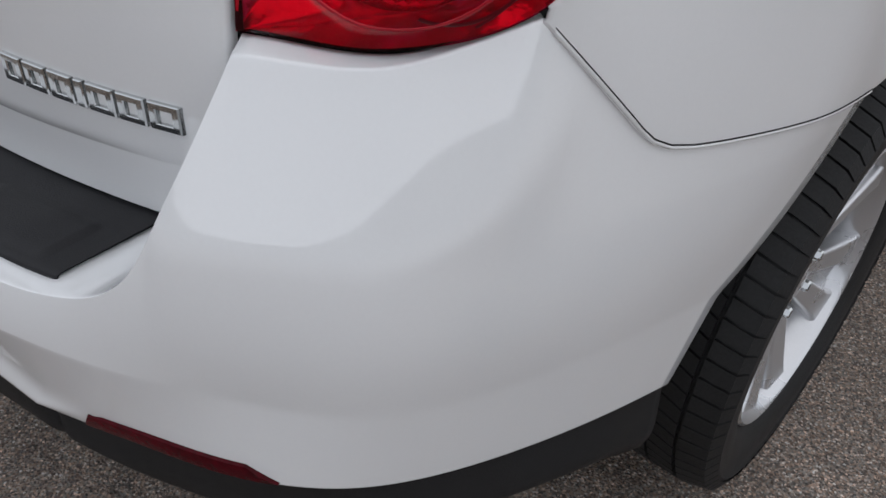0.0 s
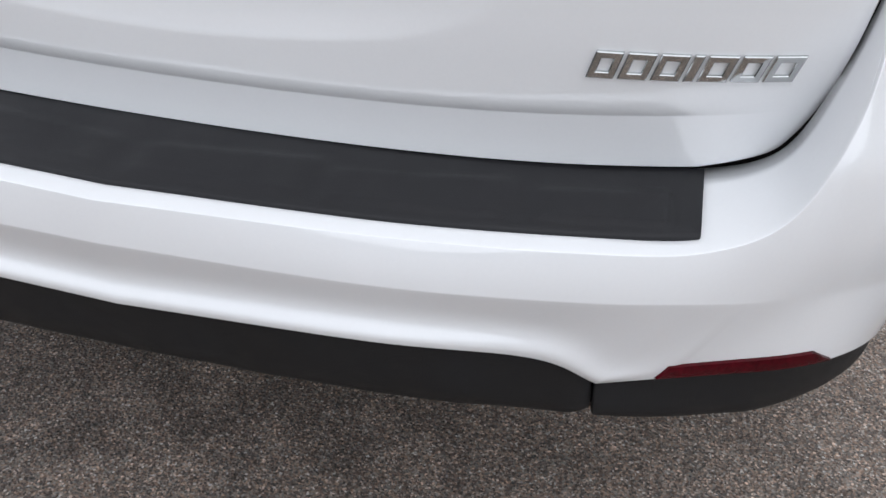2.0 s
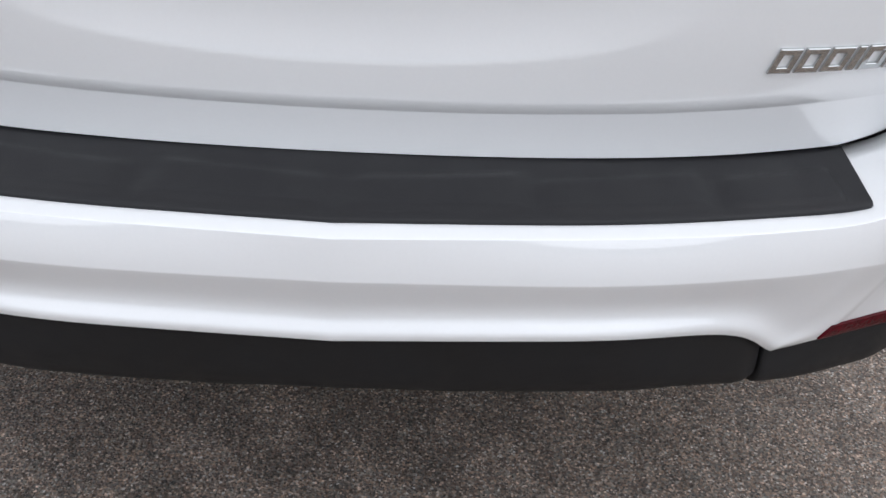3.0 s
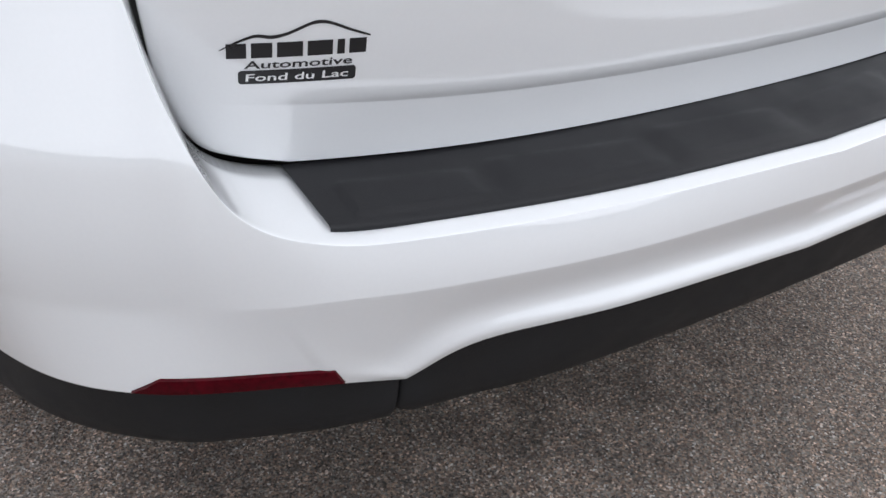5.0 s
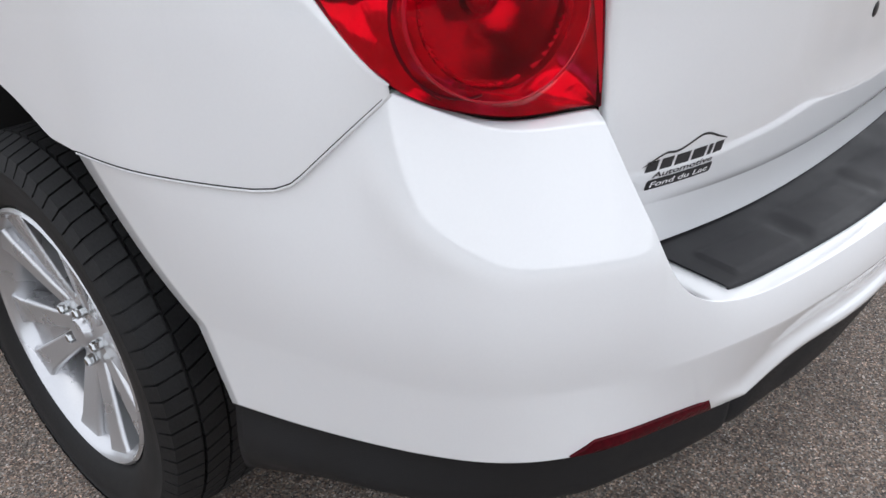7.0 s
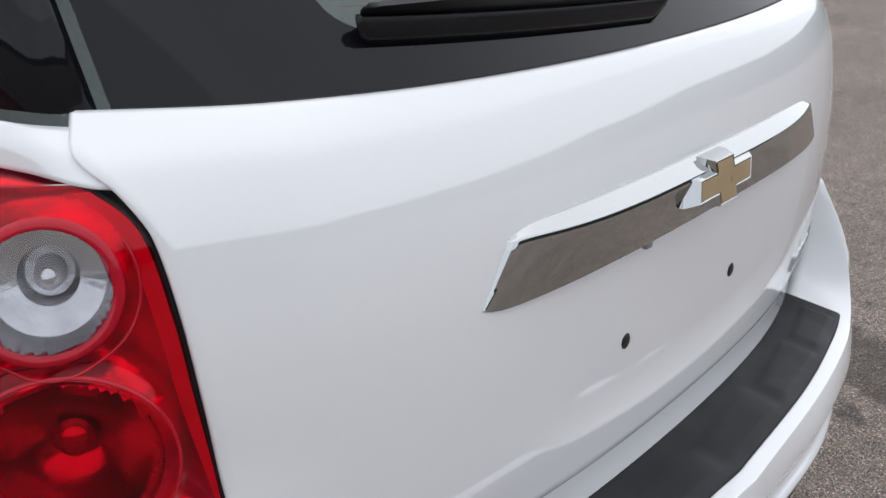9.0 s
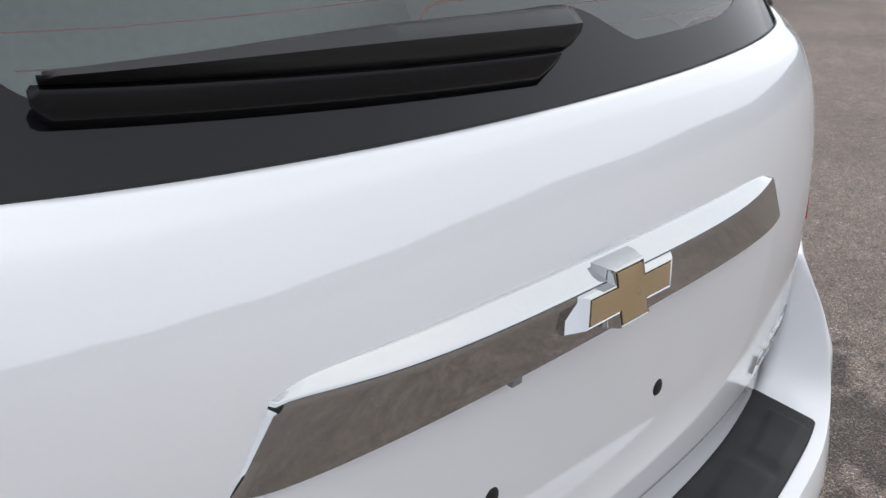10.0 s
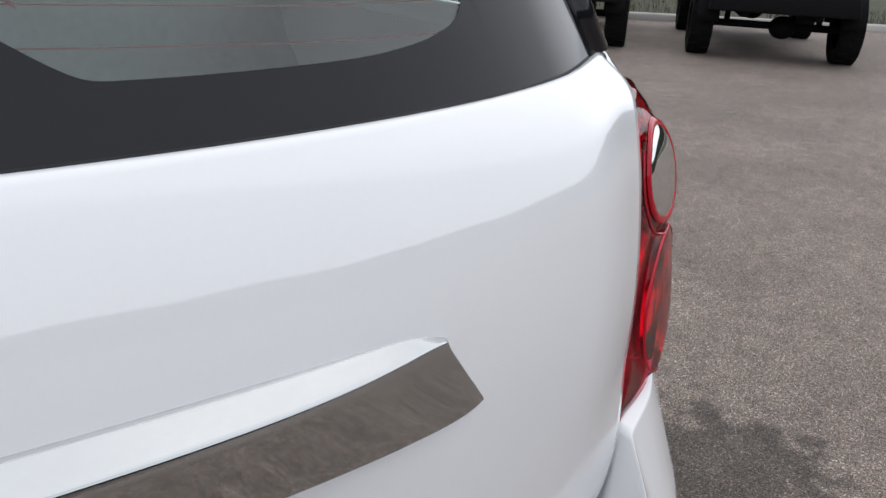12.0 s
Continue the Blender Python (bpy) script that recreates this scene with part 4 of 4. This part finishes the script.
# roof, windscreen, bonnet and nose close the car
roof = [[Vector((x * (0.655 - 0.02 * abs(j - 4) / 8), y, z + 0.05 * (1 - x * x))) for x in [i / 12 - 1 for i in range(25)]] for j, (y, z) in enumerate(((0.30, 1.56), (0.36, 1.60), (0.6, 1.625), (1.2, 1.64), (1.8, 1.635), (2.4, 1.61), (2.8, 1.575)))]
part("roof", sheet(roof), PAINT, car, "white painted roof", thick=0.01)
screen = [[Vector((x * w, y + 0.10 * (1 - x * x), z)) for x in [i / 12 - 1 for i in range(25)]] for y, z, w in ((2.78, 1.58, 0.63), (3.1, 1.36, 0.70), (3.42, 1.12, 0.77))]
part("windscreen", sheet(screen), PANE, car, "tinted windscreen glass").visible_shadow = False
hood = [[Vector((x * w, y + 0.10 * (1 - x * x), z + 0.04 * (1 - x * x))) for x in [i / 12 - 1 for i in range(25)]] for y, z, w in ((3.40, 1.10, 0.80), (3.9, 1.0, 0.80), (4.3, 0.92, 0.76), (4.5, 0.82, 0.70), (4.55, 0.5, 0.72), (4.5, 0.25, 0.70))]
part("bonnet", sheet(hood), PAINT, car, "white painted bonnet and nose", thick=0.005)
under = [[Vector((x, y, 0.32)) for x in (-0.58, -0.4, 0, 0.4, 0.58)] for y in (0.50, 1.5, 3.0, 4.5)]
part("underbody", sheet(under, True), DARK, car, "dark underbody", thick=0.02)
CLOTH = material("grey_cabin_trim", (0.52, 0.54, 0.53), 0.9, grain=0.12, scale=60)
cabin = [[Vector((x, 0.20 + 0.9 * j / 3, 0.98)) for x in (-0.60 - 0.08 * j, 0, 0.60 + 0.08 * j)] for j in range(4)]
cabin += [[Vector((x, 1.16 + 0.12 * j / 3, 0.98 + 0.42 * (j + 1) / 3)) for x in (-0.80 + 0.01 * j, 0, 0.80 - 0.01 * j)] for j in range(3)]
part("cargo_floor", sheet(cabin), CLOTH, car, "grey carpet and seat backs", thick=0.02)
inner = [[Vector((x, 0.14, z)) for x in (-0.58, 0, 0.58)] for z in (0.45, 1.0)]
part("rear_bulkhead", sheet(inner), DARK, car, "dark inner panel", thick=0.01)


# chrome bar
def bar_line(z0, rise_to, proud, half):
    """A line along the bar: its height at the centre and how much it rises to the ends, how far it stands off the body."""
    pts = []
    for i in range(81):
        u = i / 40 - 1
        x = half * u
        z = z0 + rise_to * u**4 + (0.007 * abs(u) ** 24 if z0 < 1.02 else -0.004 * abs(u) ** 24)
        fade = 1 - 0.8 * u**4 if proud > 0 else 1
        pts.append(Vector((x, F(x, z) - proud * fade, z)))
    return pts


bars = [bar_line(1.0065, 0.000, -0.006, 0.389), bar_line(1.0075, 0.000, 0.010, 0.389), bar_line(1.0650, 0.007, 0.0265, 0.352), bar_line(1.0720, 0.006, 0.0251, 0.350), bar_line(1.0825, 0.0, 0.0035, 0.337), bar_line(1.0845, 0.0, -0.004, 0.339)]


def bar_ends(rows):
    """Close the bar's two ends against the body."""
    for r in rows:
        for n, sgn in ((0, -1), (-1, 1)):
            q = r[n]
            back = Vector((q.x + sgn * 0.004, F(q.x, q.z) + 0.004, q.z))
            r.insert(0, back) if n == 0 else r.append(back)
    return rows


part("chrome_bar", sheet(bar_ends(rounded(bars, ((0, 0), (0.003, 0.003), (0.002, 0.002), (0.002, 0.002), (0.002, 0.003), (0, 0))))), CHROME, car, "polished chrome trim bar above the plate recess", auto=50)


UNDER_GREY = material("grey_plastic", (0.20, 0.20, 0.21), 0.4, grain=0.1, scale=300)

# cross-shaped maker's mark on the bar: chrome rim, gold field
def cross(a, b, c, d, slant=0.30):
    """Outline: half widths of the post and of the arms, half heights of the post and of the arms, whose ends slant."""
    pts = [(-a, d), (-a, c), (a, c), (a, d), (b, d), (b, -d), (a, -d), (a, -c), (-a, -c), (-a, -d), (-b, -d), (-b, d)]
    return [(x + slant * z * (abs(x) == b), z) for x, z in pts]


def mark_point(x, z, out):
    zz = 1.0545 + z
    return Vector((x, F(x, 1.0545) - 0.025 + 0.22 * z - out, zz))


bm = bmesh.new()
rim_rows = [[mark_point(x, z, out) for x, z in cross(*size)] for size, out in (((0.0280, 0.0795, 0.0295, 0.0170), -0.012), ((0.0275, 0.0785, 0.0290, 0.0165), -0.004), ((0.0225, 0.0645, 0.0262, 0.0128), 0.0095), ((0.0218, 0.0636, 0.0256, 0.0121), 0.0100), ((0.0205, 0.0622, 0.0244, 0.0110), 0.0094))]
vs = [[bm.verts.new(q) for q in r] for r in rim_rows]
for a, b in zip(vs, vs[1:]):
    for n in range(12):
        bm.faces.new((a[n], a[(n + 1) % 12], b[(n + 1) % 12], b[n]))
emblem = part("emblem", bm, CHROME, car, "cross-shaped emblem with a broad chrome bevel", smooth=False, auto=20)
bm = bmesh.new()
outline(bm, [mark_point(x, z, 0.0092) for x, z in cross(0.0208, 0.0625, 0.0247, 0.0113)], [mark_point(x, z, 0.004) for x, z in cross(0.0208, 0.0625, 0.0247, 0.0113)])
part("groove", bm, TRIM, emblem, "thin black groove round the field", smooth=False, auto=20)
bm = bmesh.new()
outline(bm, [mark_point(x, z, 0.0104) for x, z in cross(0.0190, 0.0607, 0.0232, 0.0098)], [mark_point(x, z, 0.006) for x, z in cross(0.0195, 0.0612, 0.0237, 0.0103)])
part("field", bm, GOLD, emblem, "ribbed gold field", smooth=False, auto=20)
bm = bmesh.new()
block(bm, pose(-0.012, F(0, 1.03) - 0.017, 1.031), (0.012, 0.010, 0.012))
part("lens_block", bm, TRIM, car, "small black sensor block", bevel=0.002)
bm = bmesh.new()
block(bm, pose(-0.125, F(0.12, 1.0) - 0.003, 1.003), (0.014, 0.008, 0.008))
part("release_button", bm, UNDER_GREY, car, "small dark release button", bevel=0.002)

# black plugs in the plate recess
for sg in (1, -1):
    y = skin(0.135, 0.878)
    bm = bmesh.new()
    rings = []
    for r, o in ((0.0, -0.0022), (0.005, -0.002), (0.008, -0.0012), (0.0092, 0.0), (0.0092, 0.004)):
        rings.append([Vector((sg * 0.135 + r * math.cos(2 * math.pi * i / 24), y + o, 0.878 + 1.15 * r * math.sin(2 * math.pi * i / 24))) for i in range(25)])
    bm.free()
    part("plug", sheet(rings, True), VINYL, car, "round black plastic plug", auto=40)


# model badge: seven plain chrome shapes
def badge():
    b = new("badge")
    b.parent, b.empty_display_size = car, 0.05
    b.location = (0, 0, 0)
    widths = (0.0235, 0.0245, 0.0245, 0.0085, 0.0255, 0.0245, 0.0265)
    x = 0.409
    for n, w in enumerate(widths):
        h = 0.0265
        zc = 0.801 + 0.012 * (x - 0.409)
        bm = bmesh.new()
        hollow = w > 0.01

        def at(u, v, lift):
            px = x + w / 2 + u + 0.22 * v
            pz = zc - h / 2 + v + 0.0 * u
            return Vector((px, skin(px, pz) - lift, pz))
        ring = lambda k, o: [at(u, v, o) for u, v in ((-w / 2 + k, -h / 2 + k), (w / 2 - k, -h / 2 + k), (w / 2 - k, h / 2 - k), (-w / 2 + k, h / 2 - k))]
        loops = [ring(0, -0.001), ring(0, 0.0030), ring(0.0010, 0.0040)]
        if hollow:
            loops += [ring(0.0058, 0.0040), ring(0.0066, 0.0030), ring(0.0066, 0.0)]
        vs = [[bm.verts.new(q) for q in l] for l in loops]
        for p, q in zip(vs, vs[1:]):
            for i in range(4):
                bm.faces.new((p[i], p[(i + 1) % 4], q[(i + 1) % 4], q[i]))
        if not hollow:
            bm.faces.new(vs[-1])
        part("chrome_shape", bm, CHROME, b, smooth=False, auto=20)
        x += w + 0.0034
    return tagged(b, "row of plain chrome badge shapes")


badge()


# dealer sticker: ridge line, plain bars, two lines of lettering
def sticker():
    s = new("sticker")
    s.parent, s.empty_display_size = car, 0.05
    tagged(s, "small black vinyl sticker with a ridge line and lettering")

    def at(x, z, lift):
        return Vector((x, skin(x, z) - lift, z))

    def strip(name, pts, wide, mat, lift, lab=""):
        rows = [[at(x, z + d * wide / 2 * w, lift) for x, z, w in pts] for d in (-1, 1)]
        part(name, sheet(rows), mat, s, lab)

    ridge = spl([(-0.579, 0.793, 0.3), (-0.566, 0.800, 0.8), (-0.552, 0.805, 1), (-0.540, 0.8035, 1.1), (-0.528, 0.806, 1), (-0.512, 0.813, 1), (-0.504, 0.815, 1.1), (-0.494, 0.8135, 1), (-0.478, 0.8065, 0.9), (-0.462, 0.8005, 0.6)], 6)
    strip("ridge_line", [tuple(q) for q in ridge], 0.0028, VINYL, 0.0006, "thin black ridge line")
    x = -0.574
    for w in (0.015, 0.016, 0.020, 0.020, 0.006, 0.014):
        strip("bar", [(x + w * i / 3, 0.7920, 1) for i in range(4)], 0.0135, VINYL, 0.0006)
        x += w + 0.0036
    plate = [(-0.5655, 0.7672, 0.55), (-0.5650, 0.7672, 0.8), (-0.5635, 0.7672, 1)] + [(-0.5635 + 0.089 * i / 10, 0.7672, 1) for i in range(1, 11)] + [(-0.4730, 0.7672, 0.8), (-0.4725, 0.7672, 0.55)]
    strip("plate", plate, 0.0130, VINYL, 0.0006, "black sticker plate")

    def words(body, left, right, base, tall, mat, lift, lab):
        """Cut-out letters laid on the skin."""
        text = bpy.data.curves.new("lettering", "FONT")
        text.body, text.resolution_u, text.offset = body, 3, 0.014
        carrier = new("lettering", text)
        bpy.context.view_layer.update()
        me = bpy.data.meshes.new_from_object(carrier.evaluated_get(bpy.context.evaluated_depsgraph_get()))
        bpy.data.objects.remove(carrier)
        bm = bmesh.new()
        bm.from_mesh(me)
        bmesh.ops.triangulate(bm, faces=bm.faces)
        lo, hi = min(v.co.x for v in bm.verts), max(v.co.x for v in bm.verts)
        for v in bm.verts:
            v.co = at(left + (right - left) * (v.co.x - lo) / (hi - lo) + 0.12 * v.co.y * tall, base + v.co.y * tall / 0.70, lift)
        part("lettering", bm, mat, s, lab, smooth=False)

    words("Automotive", -0.5610, -0.4760, 0.7755, 0.0072, VINYL, 0.0006, "black lettering")
    words("Fond du Lac", -0.5600, -0.4790, 0.7637, 0.0068, VINYL_WHITE, 0.0010, "white lettering on the plate")
    return s


sticker()


# ---- the far side of the lot ----
GRASS = material("grass", (0.034, 0.035, 0.013), 0.9, grain=0.5, scale=18, bump=0.02)
CONCRETE = material("pale_concrete", (0.42, 0.40, 0.37), 0.85, grain=0.15, scale=40, bump=0.002)
OLIVE = material("dark_truck_paint", (0.007, 0.008, 0.0075), 0.5, grain=0.1, scale=60, spec=0.1)
TRUCK_RUBBER = material("black_truck_rubber", (0.006, 0.006, 0.006), 0.85, grain=0.3, scale=60, spec=0.1)
UNDER = material("dark_steel", (0.007, 0.007, 0.0075), 0.8, grain=0.3, scale=60, spec=0.1)
WOODS = material("far_woods", (0.030, 0.036, 0.024), 0.95, grain=0.5, scale=0.6)

along = Vector((0.843, -0.539, 0))
across = Vector((0.539, 0.843, 0))
kerb_at = Vector((12.27, 9.42, 0))
kb = [[kerb_at + along * t + across * a + Vector((0, 0, z)) for t in range(-60, 61, 4)] for a, z in ((0, -0.02), (0.0, 0.09), (0.02, 0.12), (0.16, 0.12), (0.17, 0.10))]
part("kerb", sheet(kb), CONCRETE, None)
tagged(bpy.data.objects["kerb"], "pale concrete kerb along the lot", "kerb", kind="structure")
gb = [[kerb_at + along * t + across * a + Vector((0, 0, 0.10 + 0.02 * math.sin(t * 1.3 + a) + 0.02 * a * (a < 3))) for t in range(-60, 61, 2)] for a in (0.165, 0.6, 1.2, 2, 3, 5, 8, 12, 20)]
part("verge", sheet(gb), GRASS, None)
tagged(bpy.data.objects["verge"], "rough green and yellow grass verge", "grass", kind="structure")

blades, faces = [], []
dice = random.Random(5)
for _ in range(2600):
    base = kerb_at + along * dice.uniform(-7, 7) + across * (0.2 + 3.0 * dice.random() ** 1.5) + Vector((0, 0, 0.10))
    tall, turn, lean = dice.uniform(0.06, 0.22), dice.uniform(0, 6.28), dice.uniform(-0.08, 0.08)
    side = Vector((math.cos(turn), math.sin(turn), 0)) * 0.006
    n = len(blades)
    blades += [base - side, base + side, base + Vector((lean, lean * 0.6, tall)) + side * 0.2]
    faces.append((n, n + 1, n + 2))
tufts = bpy.data.meshes.new("grass_tufts")
tufts.from_pydata(blades, [], faces)
tufts.materials.append(GRASS)
tagged(new("grass_tufts", tufts), "rough yellow-green grass blades along the kerb", "grass", kind="stuff")

ring = []
for lvl in range(4):
    ring.append([Vector((90 * math.cos(2 * math.pi * i / 240), 90 * math.sin(2 * math.pi * i / 240), -0.5 + lvl / 3 * (9.5 + 1.2 * noise.noise(Vector((i * 0.21, 3, 0))) + 0.3 * noise.noise(Vector((i * 0.9, 8, 0)))))) for i in range(241)])
part("backdrop", sheet(ring, True), WOODS, None)
tagged(bpy.data.objects["backdrop"], "distant dark tree line round the lot", "backdrop", kind="structure")


def truck(m, label):
    t = thing("truck", label, "truck", group="parked trucks")
    for sx in (-1, 1):
        for y in (0.0, 2.95):
            prof = [(0.22, 0.08), (0.24, 0.13), (0.33, 0.14), (0.385, 0.13), (0.395, 0.10), (0.395, -0.10), (0.385, -0.13), (0.30, -0.14), (0.22, -0.10)]
            bm = lathe([(r, sx * a) for r, a in prof], 48)
            bmesh.ops.translate(bm, verts=bm.verts, vec=(sx * 0.87, y, 0.395))
            ty = part("tyre", bm, TRUCK_RUBBER, t, "large black off-road tyre", auto=40)
            bm = lathe([(0.225, sx * 0.10), (0.20, sx * 0.05), (0.08, sx * 0.07), (0.0, sx * 0.07)], 32)
            bmesh.ops.translate(bm, verts=bm.verts, vec=(sx * 0.87, y, 0.395))
            part("rim", bm, UNDER, t, "dark steel rim", auto=40)
            bm = bmesh.new()
            for i in range(36):
                block(bm, Matrix.Translation((sx * 0.87, y, 0.395)) @ Matrix.Rotation(2 * math.pi * i / 36, 4, "X") @ pose(0.06 * (-1) ** i, 0, 0.398), (0.13, 0.045, 0.02), 0.85)
            part("tread", bm, TRUCK_RUBBER, ty, smooth=False)
    for y in (0.0, 2.95):
        bm = bmesh.new()
        r = bmesh.ops.create_cone(bm, segments=20, radius1=0.045, radius2=0.045, depth=1.6, cap_ends=True, matrix=pose(0, y, 0.395, 0, 90, 0))
        part("axle", bm, UNDER, t, "dark steel axle", auto=40)
        bm = bmesh.new()
        bmesh.ops.create_uvsphere(bm, u_segments=20, v_segments=12, radius=0.15, matrix=pose(0.12, y, 0.38) @ Matrix.Diagonal((1.1, 1.0, 0.95, 1)))
        part("differential", bm, UNDER, t, "round dark differential housing")
    for sx in (-1, 1):
        bm = bmesh.new()
        block(bm, pose(sx * 0.42, 1.5, 0.58), (0.09, 4.2, 0.13))
        part("frame_rail", bm, UNDER, t, bevel=0.01)
        for y in (0.05, 2.9):
            bm = bmesh.new()
            block(bm, pose(sx * 0.55, y, 0.50), (0.07, 0.10, 0.30), 0.8)
            part("shock_absorber", bm, UNDER, t, bevel=0.01)
    bm = bmesh.new()
    block(bm, pose(0, -0.62, 0.70), (1.70, 0.18, 0.24), 0.95)
    part("bumper_beam", bm, UNDER, t, "heavy dark steel bumper", bevel=0.02)
    bm = bmesh.new()
    block(bm, pose(0, 1.5, 0.93), (1.55, 4.1, 0.72), 0.97)
    part("body", bm, OLIVE, t, "dark painted body", bevel=0.05)
    for sx in (-1, 1):
        for y in (0.0, 2.95):
            rows = [[Vector((sx * x, y + 0.52 * math.cos(math.pi * i / 16), 0.44 + 0.48 * math.sin(math.pi * i / 16))) for i in range(17)] for x in (0.70, 0.95, 0.96)]
            part("fender", sheet(rows, sx > 0), UNDER, t, "black wheel fender", thick=0.02)
    bm = bmesh.new()
    block(bm, pose(0, 2.0, 1.58), (1.45, 2.9, 0.66), 0.88)
    part("cabin", bm, OLIVE, t, "dark cabin", bevel=0.06)
    bm = bmesh.new()
    block(bm, pose(0, 0.54, 1.60), (1.15, 0.03, 0.42), 1.0)
    part("windscreen", bm, FRIT, t, "dark windscreen", bevel=0.01)
    t.matrix_basis = m
    return t


first = truck(pose(9.80, 5.98, 0, 0, 0, -48), "dark off-road truck with large tyres parked by the kerb")
copy_thing(first, pose(7.95, 8.05, 0, 0, 0, -48))
